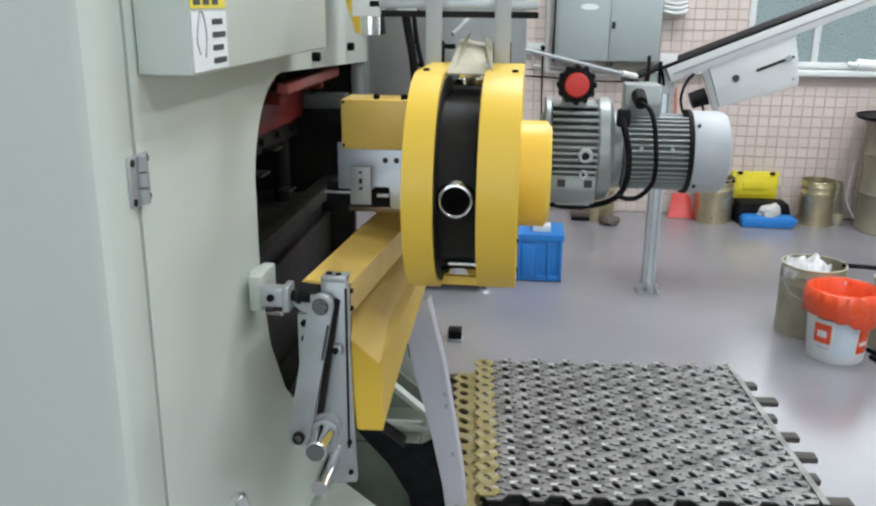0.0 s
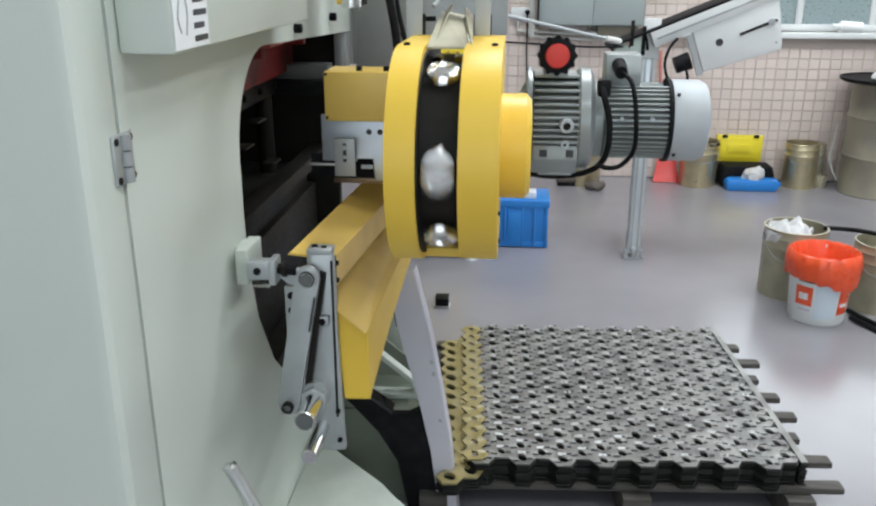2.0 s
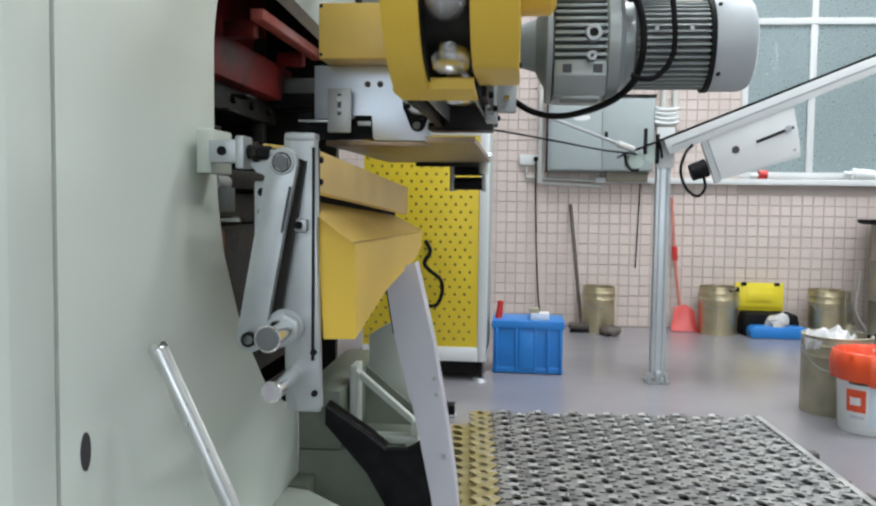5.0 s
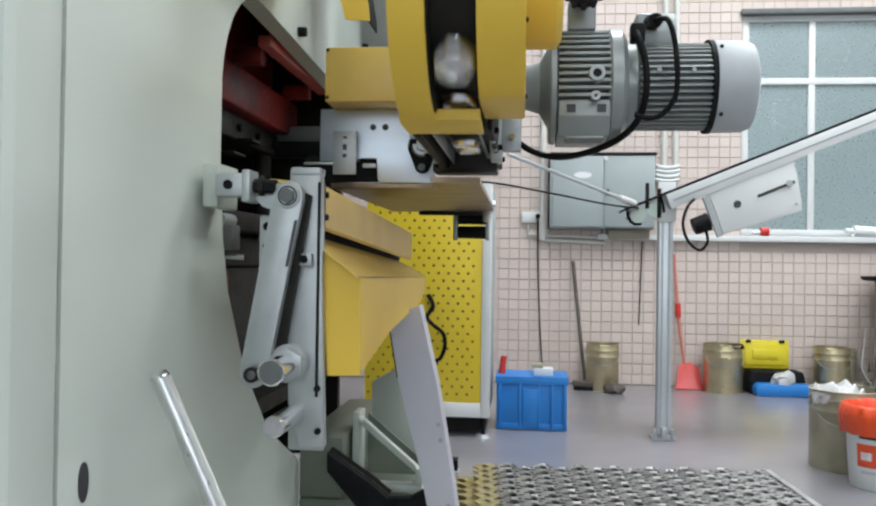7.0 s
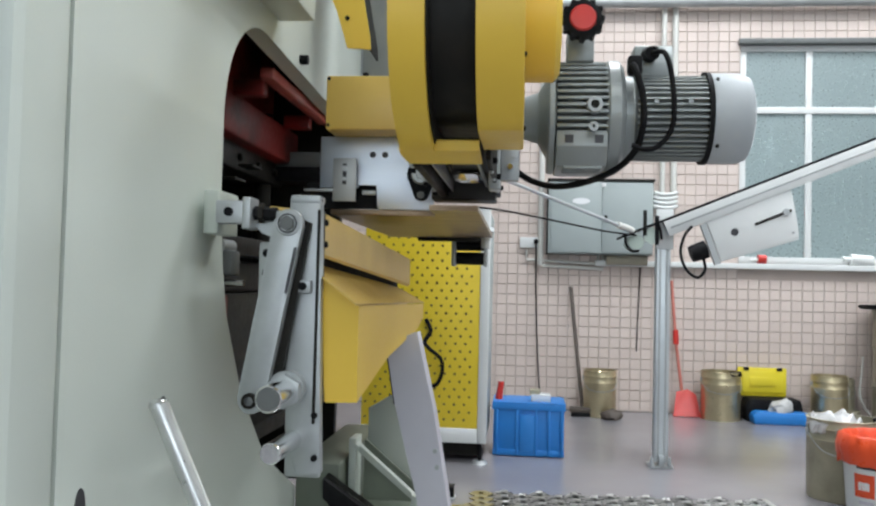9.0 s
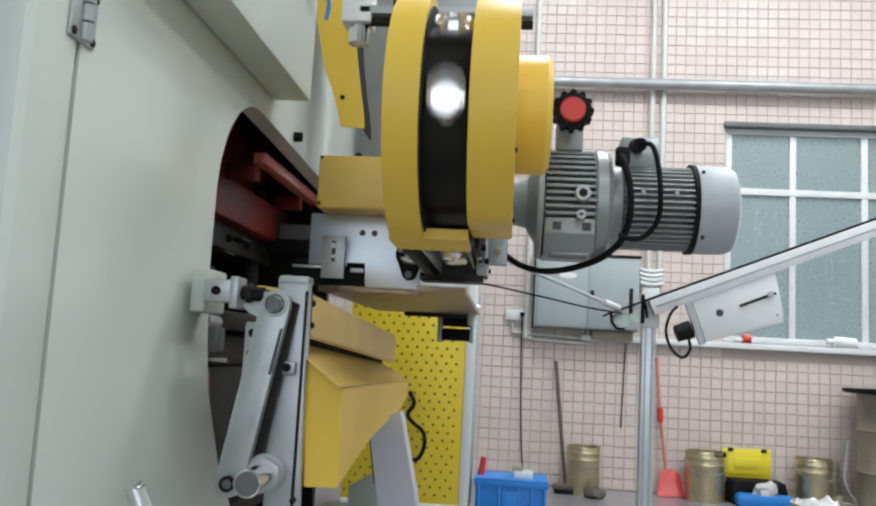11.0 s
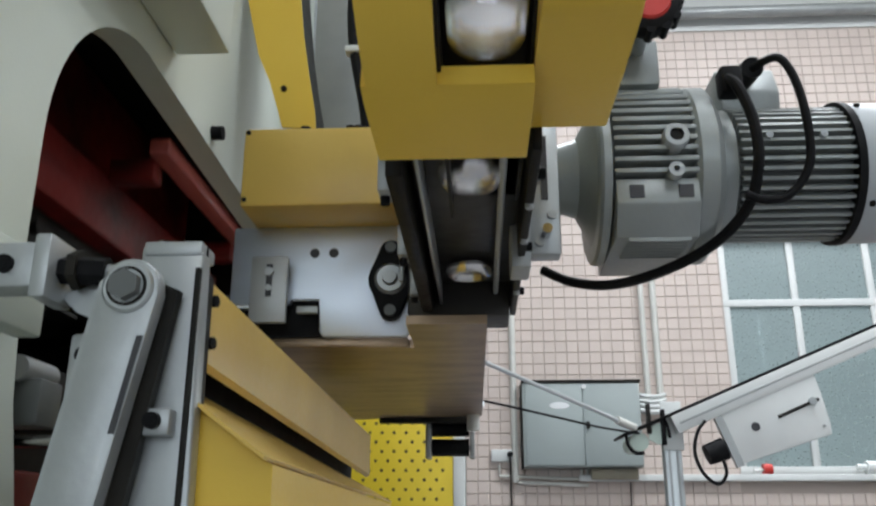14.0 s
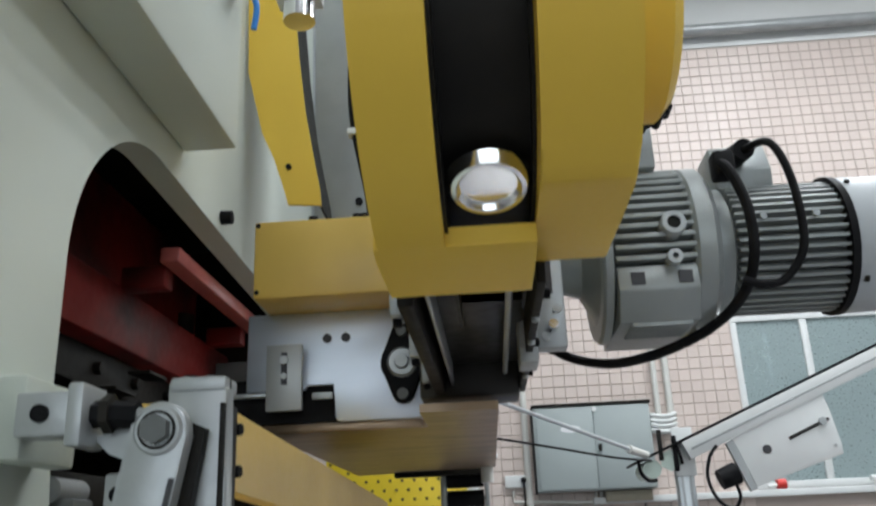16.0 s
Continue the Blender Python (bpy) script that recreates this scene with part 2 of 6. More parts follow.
def bx(x0, x1, y0, y1, z0, z1, bevel=0.0, bm=None, m=None, seg=2):
    """A box, bevelled; m turns it after it is built."""
    bm = bm or bmesh.new()
    g = bmesh.ops.create_cube(bm, size=1)
    vs = g["verts"]
    for v in vs:
        v.co = Vector(((x0 + x1) / 2 + v.co.x * (x1 - x0), (y0 + y1) / 2 + v.co.y * (y1 - y0), (z0 + z1) / 2 + v.co.z * (z1 - z0)))
    if bevel:
        es = list({e for v in vs for e in v.link_edges})
        r = bmesh.ops.bevel(bm, geom=es, offset=bevel, segments=seg, affect="EDGES", profile=0.5)
        vs = list({v for f in r["faces"] for v in f.verts} | {v for v in vs if v.is_valid})
    if m is not None:
        bmesh.ops.transform(bm, matrix=m, verts=vs)
    return bm


def cyl(p0, p1, r0, r1=None, seg=24, bm=None, cap=True):
    bm = bm or bmesh.new()
    p0, p1 = Vector(p0), Vector(p1)
    d = p1 - p0
    m = Matrix.Translation((p0 + p1) / 2) @ d.to_track_quat("Z", "Y").to_matrix().to_4x4()
    bmesh.ops.create_cone(bm, cap_ends=cap, segments=seg, radius1=r0, radius2=r0 if r1 is None else r1, depth=d.length, matrix=m)
    return bm


def lathe(profile, centre, axis="z", seg=32, bm=None):
    """profile: (radius, height) pairs, turned round an axis through centre."""
    bm = bm or bmesh.new()
    rings = []
    for r, h in profile:
        ring = []
        for i in range(seg):
            a = 2 * math.pi * i / seg
            c, s = max(r, 1e-4) * math.cos(a), max(r, 1e-4) * math.sin(a)
            co = {"z": (c, s, h), "x": (h, c, s), "y": (s, h, c)}[axis]
            ring.append(bm.verts.new(Vector(centre) + Vector(co)))
        rings.append(ring)
    for a, b in zip(rings, rings[1:]):
        for i in range(seg):
            bm.faces.new((a[i], a[(i + 1) % seg], b[(i + 1) % seg], b[i]))
    return bm


def prism(pts, ax, v0, v1, bevel=0.0, bm=None):
    """A polygon in the plane across axis ax, drawn out from v0 to v1."""
    bm = bm or bmesh.new()

    def put(a, b, v):
        return {"x": (v, a, b), "y": (a, v, b), "z": (a, b, v)}[ax]

    lo = [bm.verts.new(put(a, b, v0)) for a, b in pts]
    hi = [bm.verts.new(put(a, b, v1)) for a, b in pts]
    fs = [bm.faces.new(lo), bm.faces.new(hi[::-1])]
    n = len(pts)
    for i in range(n):
        fs.append(bm.faces.new((lo[i], hi[i], hi[(i + 1) % n], lo[(i + 1) % n])))
    if bevel:
        es = list({e for f in fs for e in f.edges})
        bmesh.ops.bevel(bm, geom=es, offset=bevel, segments=2, affect="EDGES", profile=0.5)
    return bm


def sheet(corners, thick, bm=None, bevel=0.0):
    """A flat plate from four or more corners, with its thickness."""
    bm = bm or bmesh.new()
    cs = [Vector(c) for c in corners]
    n = (cs[1] - cs[0]).cross(cs[2] - cs[0]).normalized() * thick
    lo = [bm.verts.new(c) for c in cs]
    hi = [bm.verts.new(c + n) for c in cs]
    fs = [bm.faces.new(lo), bm.faces.new(hi[::-1])]
    k = len(cs)
    for i in range(k):
        fs.append(bm.faces.new((lo[i], hi[i], hi[(i + 1) % k], lo[(i + 1) % k])))
    if bevel:
        bmesh.ops.bevel(bm, geom=list({e for f in fs for e in f.edges}), offset=bevel, segments=2, affect="EDGES", profile=0.5)
    return bm


def tube(points, r, seg=10, bm=None, fine=6):
    """A round hose or rod along a smooth line through the points."""
    bm = bm or bmesh.new()
    ps = [Vector(p) for p in points]
    line = []
    for i in range(len(ps) - 1):
        a, b, c, d = ps[max(i - 1, 0)], ps[i], ps[i + 1], ps[min(i + 2, len(ps) - 1)]
        for k in range(fine):
            u = k / fine
            line.append(0.5 * (2 * b + (c - a) * u + (2 * a - 5 * b + 4 * c - d) * u * u + (3 * b - a - 3 * c + d) * u ** 3))
    line.append(ps[-1])
    up, rings = None, []
    for i, p in enumerate(line):
        d = (line[min(i + 1, len(line) - 1)] - line[max(i - 1, 0)]).normalized()
        if up is None:
            up = d.orthogonal().normalized()
        up = (up - d * up.dot(d)).normalized()
        side = d.cross(up)
        rings.append([bm.verts.new(p + r * (math.cos(2 * math.pi * k / seg) * up + math.sin(2 * math.pi * k / seg) * side)) for k in range(seg)])
    for a, b in zip(rings, rings[1:]):
        for k in range(seg):
            bm.faces.new((a[k], a[(k + 1) % seg], b[(k + 1) % seg], b[k]))
    bm.faces.new(rings[0][::-1]), bm.faces.new(rings[-1])
    return bm


def bolt(at, way, r=0.007, h=0.007, bm=None):
    """A socket-head screw standing on a face."""
    p, w = Vector(at), Vector(way).normalized()
    bm = cyl(p - w * 0.003, p + w * h, r, r * 0.95, 12, bm)
    return cyl(p + w * h, p + w * (h + 0.0006), r * 0.5, r * 0.5, 6, bm)


# ---- the hall ----
WY = 6.88


def hall():
    solo("floor", bx(-7, 8, -7, WY + 0.24, -0.15, 0), FLOOR, "grey epoxy factory floor, slightly glossy and scuffed", kind="structure", smooth=0)
    x0, x1, z0, z1 = 1.72, 4.4, 1.2, 2.96
    bm = bmesh.new()
    for a in ((-7, x0, 0, 5.6), (x1, 8, 0, 5.6), (x0, x1, 0, z0), (x0, x1, z1, 5.6)):
        bx(a[0], a[1], WY, WY + 0.24, a[2], a[3], bm=bm)
    wall = solo("wall_north", bm, GROUT, "factory wall clad in small cream-pink square tiles", kind="structure", smooth=0)
    ORIGIN[wall] = Vector((0, 0, 0))
    for nm, b in (("wall_east", (8, 8.2, -7, WY + 0.24)), ("wall_west", (-7.2, -7, -7, WY + 0.24))):
        solo(nm, bx(*b, 0, 5.6), HALL_GREY, "plain painted hall wall", kind="structure", smooth=0)
    bm = bmesh.new()
    for a in ((-7.2, -2.9, 0, 5.6), (4.1, 8.2, 0, 5.6), (-2.9, 4.1, 0, 1.4), (-2.9, 4.1, 4.1, 5.6)):
        bx(a[0], a[1], -7.2, -7.0, a[2], a[3], bm=bm)
    solo("wall_south", bm, HALL_GREY, "plain painted hall wall with a long window", kind="structure", smooth=0)
    w = thing("window_2", (0.6, -7.1, 1.4), "long white-framed factory window behind the camera", "window", kind="structure")
    for i in range(6):
        x = -2.87 + 1.388 * i
        part("window_frame", bx(x - 0.03, x + 0.03, -7.13, -7.07, 1.4, 4.1, 0.004), WHITE, w)
    for z in (1.43, 2.75, 4.07):
        part("window_frame", bx(-2.9, 4.1, -7.135, -7.065, z - 0.03, z + 0.03, 0.004), WHITE, w)
    solo("backdrop", bx(-9, 10, -10.05, -10.0, -0.5, 8), OUTSIDE, "grey-green backdrop outside the window, lit by its own glow", kind="structure", smooth=0)
    solo("ceiling", bx(-7.2, 8.2, -7.2, WY + 0.24, 5.6, 5.8), PLASTER, "plain white hall ceiling", kind="structure", smooth=0)
    solo("trim", bx(-7, 8, WY - 0.012, WY - 0.002, 4.72, 5.6), PLASTER, "white plastered band above the wall tiles", kind="structure", smooth=0)
    return wall


WALL = hall()


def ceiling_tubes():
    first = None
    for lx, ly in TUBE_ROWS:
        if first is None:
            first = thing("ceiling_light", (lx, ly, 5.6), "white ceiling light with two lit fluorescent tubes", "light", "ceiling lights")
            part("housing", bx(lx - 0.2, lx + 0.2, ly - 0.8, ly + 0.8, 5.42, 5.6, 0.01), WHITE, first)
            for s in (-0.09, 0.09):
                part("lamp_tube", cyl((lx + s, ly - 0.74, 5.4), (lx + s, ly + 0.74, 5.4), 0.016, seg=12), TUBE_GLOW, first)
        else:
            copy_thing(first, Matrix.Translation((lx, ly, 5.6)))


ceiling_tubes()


def window():
    x0, x1, z0, z1 = 1.72, 4.4, 1.2, 2.96
    w = thing("window_1", (x0, WY, z0), "white aluminium window with grey-green panes and a cross bar", "window", kind="structure")
    y0, y1 = WY + 0.03, WY + 0.08
    mull = [x0 + 0.03, 2.26, 2.82, 3.38, 3.94, x1 - 0.03]
    bars = [z0 + 0.03, 2.43, z1 - 0.03]
    for x in mull:
        part("window_frame", bx(x - 0.026, x + 0.026, y0, y1, z0, z1, 0.004), WHITE, w)
    for z in bars:
        part("window_frame", bx(x0, x1, y0 - 0.004, y1 + 0.004, z - 0.026, z + 0.026, 0.004), WHITE, w)
    for a, b in zip(mull, mull[1:]):
        for c, d in zip(bars, bars[1:]):
            part("pane", bx(a + 0.024, b - 0.024, y0 + 0.02, y0 + 0.026, c + 0.022, d - 0.022), GLASS, w, smooth=0).visible_shadow = False
    # inner sash that stands ajar behind the lower left pane
    part("sash_rail", bx(1.98, 2.0, y1 + 0.01, y1 + 0.04, z0 + 0.06, 2.4, 0.003), ALU, w)
    part("window_head", bx(x0 - 0.02, x1, WY - 0.05, WY + 0.03, z1 - 0.012, z1 + 0.03, 0.004), MOTOR_DK, w, "dark steel strip over the window")
    solo("window_sill", bx(0.6, x1 + 0.1, WY - 0.07, WY + 0.03, z0 - 0.045, z0, 0.006), WHITE, "long white window sill ledge along the tiles", kind="structure")
    solo("backdrop", bx(-2, 9, 10.0, 10.05, -0.5, 6), OUTSIDE, "grey-green backdrop outside the window, lit by its own glow", kind="structure", smooth=0)


window()

X = -0.55


def bolts_on(parent, places, way, r, h, mat, name="bolt"):
    for p in places:
        part(name, bolt(p, way, r, h), mat, parent)


def stamping_press():
    """The press cabinet: side plate with the arched opening, near face, hinged door seam."""
    yn, yf, zt = 0.9, 2.88, 3.2
    oy0, oz0, oz1, r = 1.57, 0.9, 1.522, 0.235
    th = 0.045
    press = thing("stamping_press", (X, yn, 0), "large cream-green stamping press cabinet with an arched side opening", "press")
    seam = 1.02
    bm = bmesh.new()
    # near upright, lower lip and upper band as one outline with a rounded corner
    arch = []
    for i in range(17):
        a = math.pi - (math.pi / 2) * i / 16
        arch.append((oy0 + r + r * math.cos(a), oz1 - r + r * math.sin(a)))
    # lower corner runs back at a slope
    pts = [(seam + 0.004, 0.12), (2.172, 0.12), (2.172, 0.44), (1.9, 0.57), (1.72, 0.74), (oy0 + 0.05, oz0), (oy0 + 0.02, oz0 + 0.1), (oy0, oz0 + 0.24)] + arch + [(yf, oz1 - 0.045), (yf, zt), (seam + 0.004, zt)]
    prism(pts, "x", X - th, X, bm=bm)
    part("side_plate", bm, CREAM, press)
    part("corner_strip", bx(X - th, X, yn + 0.02, seam - 0.004, 0.12, zt, 0.003), CREAM, press)
    part("near_face", prism([(X - 1.6, yn), (X - 0.02, yn), (X - 0.006, yn + 0.006), (X, yn + 0.02), (X - 0.05, yn + 0.03), (X - 1.6, yn + 0.03)], "z", 0.12, zt), CREAM, press)
    part("seam_backing", bx(X - th - 0.01, X - 0.012, seam - 0.006, seam + 0.006, 0.12, zt), DARK, press)
    part("plinth", bx(X - 1.6, X - 0.02, yn + 0.02, 2.08, 0.0, 0.12), DARK, press)
    part("roof_plate", bx(X - 1.6, X, yn, yf, zt, zt + 0.03), CREAM, press)
    # Inner walls are near-black: the unlit interior is put into their colour.
    part("inner_wall", bx(X - 1.0, X - 0.98, yn + 0.03, yf, 0.12, zt), DARK, press, "inner wall, near-black for the unlit press interior")
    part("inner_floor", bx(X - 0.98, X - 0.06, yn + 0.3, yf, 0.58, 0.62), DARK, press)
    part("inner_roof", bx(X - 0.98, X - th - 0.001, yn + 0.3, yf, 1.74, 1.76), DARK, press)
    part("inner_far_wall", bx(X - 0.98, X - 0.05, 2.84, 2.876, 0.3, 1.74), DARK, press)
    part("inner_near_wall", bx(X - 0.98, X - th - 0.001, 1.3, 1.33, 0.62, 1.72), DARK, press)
    part("far_upright", bx(X - th, X - 0.002, 2.8, 2.878, 1.2, 1.476, 0.006), GREY_STEEL, press)
    part("back_plate", bx(X - 1.6, X - 1.58, yn + 0.03, yf, 0.12, zt), CREAM, press)
    # hinge on the seam
    hinge = part("hinge", bx(X - 0.001, X + 0.005, seam - 0.032, seam + 0.032, 1.383, 1.461, 0.002), STEEL, press, "grey steel butt hinge")
    for a, b in ((1.385, 1.408), (1.411, 1.433), (1.436, 1.459)):
        part("hinge_knuckle", cyl((X + 0.008, seam, a), (X + 0.008, seam, b), 0.0095, seg=12), GREY_STEEL, hinge)
    for yy in (-0.024, 0.024):
        for zz in (1.391, 1.451):
            part("hinge_screw", bolt((X + 0.005, seam + yy, zz), (1, 0, 0), 0.006, 0.002), DARK, hinge)
    part("oval_slot", prism([(1.085 + 0.013 * math.cos(a), 0.662 + 0.027 * math.sin(a)) for a in [2 * math.pi * i / 20 for i in range(20)]], "x", X, X + 0.0015), INK, press, "dark oval slot")
    bolts_on(press, [(X, 2.1, 1.54), (X, 2.55, 1.545)], (1, 0, 0), 0.013, 0.02, BLACK)
    # cream bed below the opening
    bed = thing("press_bed", (-0.4, 1.6, 0), "cream-green cast bed foot of the press", "press bed")
    bm = prism([(X, 1.15), (-0.24, 1.18), (-0.205, 1.3), (-0.205, 1.76), (-0.3, 1.87), (-0.49, 2.06), (X, 2.075)], "z", 0.0, 0.275, 0.01)
    part("bed_rear", bx(X, -0.5, 2.078, 2.174, 0.0, 0.275), BED_SHADED, bed)
    part("bed_block", bm, CREAM_DK, bed)
    lever = part("lever_bar", tube([(-0.47, 1.142, 0.796), (-0.46, 1.142, 0.774), (-0.378, 1.142, 0.6), (-0.318, 1.144, 0.47), (-0.298, 1.15, 0.42), (-0.27, 1.2, 0.31), (-0.265, 1.21, 0.27)], 0.0135, 14, fine=5), BAR_MAT, bed, "polished steel tube lever")
    part("lever_cap", lathe([(0, 0.006), (0.008, 0.005), (0.0125, 0.001), (0.0138, -0.006), (0.0, -0.006)], (-0.4705, 1.142, 0.797), "z", 16), BAR_MAT, lever)
    part("lever_foot", lathe([(0, 0.0), (0.03, 0.0), (0.032, 0.003), (0.03, 0.012), (0.018, 0.016), (0, 0.016)], (-0.265, 1.21, 0.275), "z", 20), GREY_STEEL, lever)
    part("bed_back", bx(X, -0.27, 2.175, 2.85, 0, 0.34, 0.006), BED_SHADED, bed)
    part("bed_step", bx(X, -0.435, 2.175, 2.8, 0.342, 0.5, 0.006), BED_SHADED, bed)
    # open triangular bracket: upright, sloping rib, foot bar and the web behind
    part("gusset_post", bx(-0.428, -0.408, 2.26, 2.34, 0.34, 0.552, 0.003), CREAM, bed)
    part("gusset_rib", sheet([(-0.408, 2.25, 0.54), (-0.408, 2.295, 0.54), (-0.245, 2.295, 0.404), (-0.245, 2.25, 0.404)], 0.009, bevel=0.001), CREAM, bed)
    part("gusset_lip", sheet([(-0.396, 2.245, 0.538), (-0.252, 2.245, 0.418), (-0.252, 2.245, 0.4), (-0.396, 2.245, 0.518)], 0.005), CREAM_DK, bed)
    part("gusset_foot", bx(-0.408, -0.235, 2.25, 2.295, 0.342, 0.364, 0.003), CREAM, bed)
    part("gusset_tip", prism([(-0.262, 0.364), (-0.235, 0.364), (-0.235, 0.402), (-0.25, 0.41)], "y", 2.25, 2.295, 0.002), CREAM, bed)
    part("gusset_web", prism([(-0.408, 0.36), (-0.25, 0.36), (-0.25, 0.4), (-0.408, 0.53)], "y", 2.385, 2.395), BED_SHADED, bed)
    part("back_web", prism([(-0.42, 0.34), (-0.26, 0.34), (-0.26, 0.62), (-0.32, 0.66), (-0.42, 0.6)], "y", 2.5, 2.515, 0.003), CREAM, bed)
    return press


stamping_press()


def upper_cover():
    bx0, bz0, y0 = -0.462, 1.575, 1.05
    cover = thing("cover_box", (bx0, y0, bz0), "long cream sheet-metal cover box on the press side", "cover")
    part("cover_body", bx(X + 0.001, bx0, y0, 1.9, bz0, 2.3, 0.006), CREAM, cover)
    lab = part("instruction_label", bx(bx0, bx0 + 0.0015, y0 + 0.004, y0 + 0.15, 1.58, 1.668), LABEL_WHITE, cover, "white printed instruction sticker")
    for i in range(4):
        part("print_bar", bx(bx0 + 0.0012, bx0 + 0.0022, y0 + 0.085, y0 + 0.142 - 0.012 * (i % 2), 1.588 + i * 0.02, 1.597 + i * 0.02), INK, lab)
    bm = tube([(bx0 + 0.002, y0 + 0.03, 1.605), (bx0 + 0.002, y0 + 0.02, 1.63), (bx0 + 0.002, y0 + 0.04, 1.67), (bx0 + 0.002, y0 + 0.058, 1.64), (bx0 + 0.002, y0 + 0.05, 1.6)], 0.0014, 6)
    part("print_outline", bm, GREY_STEEL, lab)
    lab = part("warning_label", bx(bx0, bx0 + 0.0015, y0 + 0.004, y0 + 0.15, 1.673, 1.79), LABEL_YELLOW, cover, "yellow warning sticker")
    for i in range(3):
        part("print_bar", bx(bx0 + 0.0012, bx0 + 0.0022, y0 + 0.014 + i * 0.038, y0 + 0.04 + i * 0.038, 1.678, 1.687), INK, lab)
    # small clamp with its cable on the cover
    c = thing("cable_clamp", (bx0 + 0.02, 1.83, 1.9), "small grey clamp block with a blue cable", "clamp")
    part("clamp_block", bx(bx0, bx0 + 0.05, 1.79, 1.86, 1.83, 1.95, 0.004), GREY_STEEL, c)
    part("cable", tube([(bx0 + 0.03, 1.825, 1.83), (bx0 + 0.045, 1.825, 1.79), (bx0 + 0.04, 1.83, 1.75)], 0.005), BLUE, c)


upper_cover()


def die_set():
    die = thing("die_set", (-0.95, 2.2, 0.62), "red painted die set behind the arched opening", "die")
    part("bolster", bx(-1.4, -0.68, 1.6, 2.8, 0.62, 0.94, 0.01), DARK, die)
    part("lower_shoe", bx(-1.35, -0.7, 1.62, 2.75, 0.94, 1.02, 0.006), DARK, die)
    for y in (1.75, 2.6):
        part("guide_pillar", cyl((-0.8, y, 1.02), (-0.8, y, 1.5), 0.028), DARK, die)
    part("front_guide", bx(-0.7, -0.64, 1.6, 2.85, 1.03, 1.075, 0.004), DARK, die)
    part("rear_block", bx(-0.8, -0.58, 2.6, 2.7, 1.29, 1.335, 0.004), BLACK, die)
    part("rear_block_top", bx(-0.78, -0.58, 2.62, 2.7, 1.335, 1.385, 0.004), MOTOR_DK, die)
    for i in range(5):
        part("guide_slat", bx(-0.72, -0.68, 1.75 + 0.13 * i, 1.83 + 0.13 * i, 1.12 + 0.05 * (i % 4), 1.126 + 0.05 * (i % 4), 0.001), DARK, die)
    ram = thing("press_ram", (-0.95, 2.2, 1.45), "red painted moving ram plate of the press", "ram")
    part("ram_plate", bx(-1.35, -0.72, 1.66, 2.72, 1.31, 1.42, 0.01), RED_PAINT, ram)
    part("punch_holder", bx(-1.3, -0.76, 1.7, 2.68, 1.24, 1.31, 0.006), DARK, ram)
    for i in range(6):
        part("punch_bolt", bolt((-0.76, 1.78 + 0.16 * i, 1.275), (1, 0, 0), 0.012, 0.012), DARK, ram)
    part("ram_block", bx(-1.3, -0.8, 1.8, 2.7, 1.42, 1.66, 0.01), RED_PAINT, ram)
    part("ram_bar", bx(-0.64, -0.605, 2.05, 2.66, 1.444, 1.472, 0.004), RED_BAR, ram, "worn pinkish-red bar")
    for y in (2.1, 2.56):
        part("bar_bracket", bx(-0.72, -0.64, y - 0.02, y + 0.02, 1.41, 1.45, 0.003), RED_PAINT, ram)
    return ram


RAM = die_set()


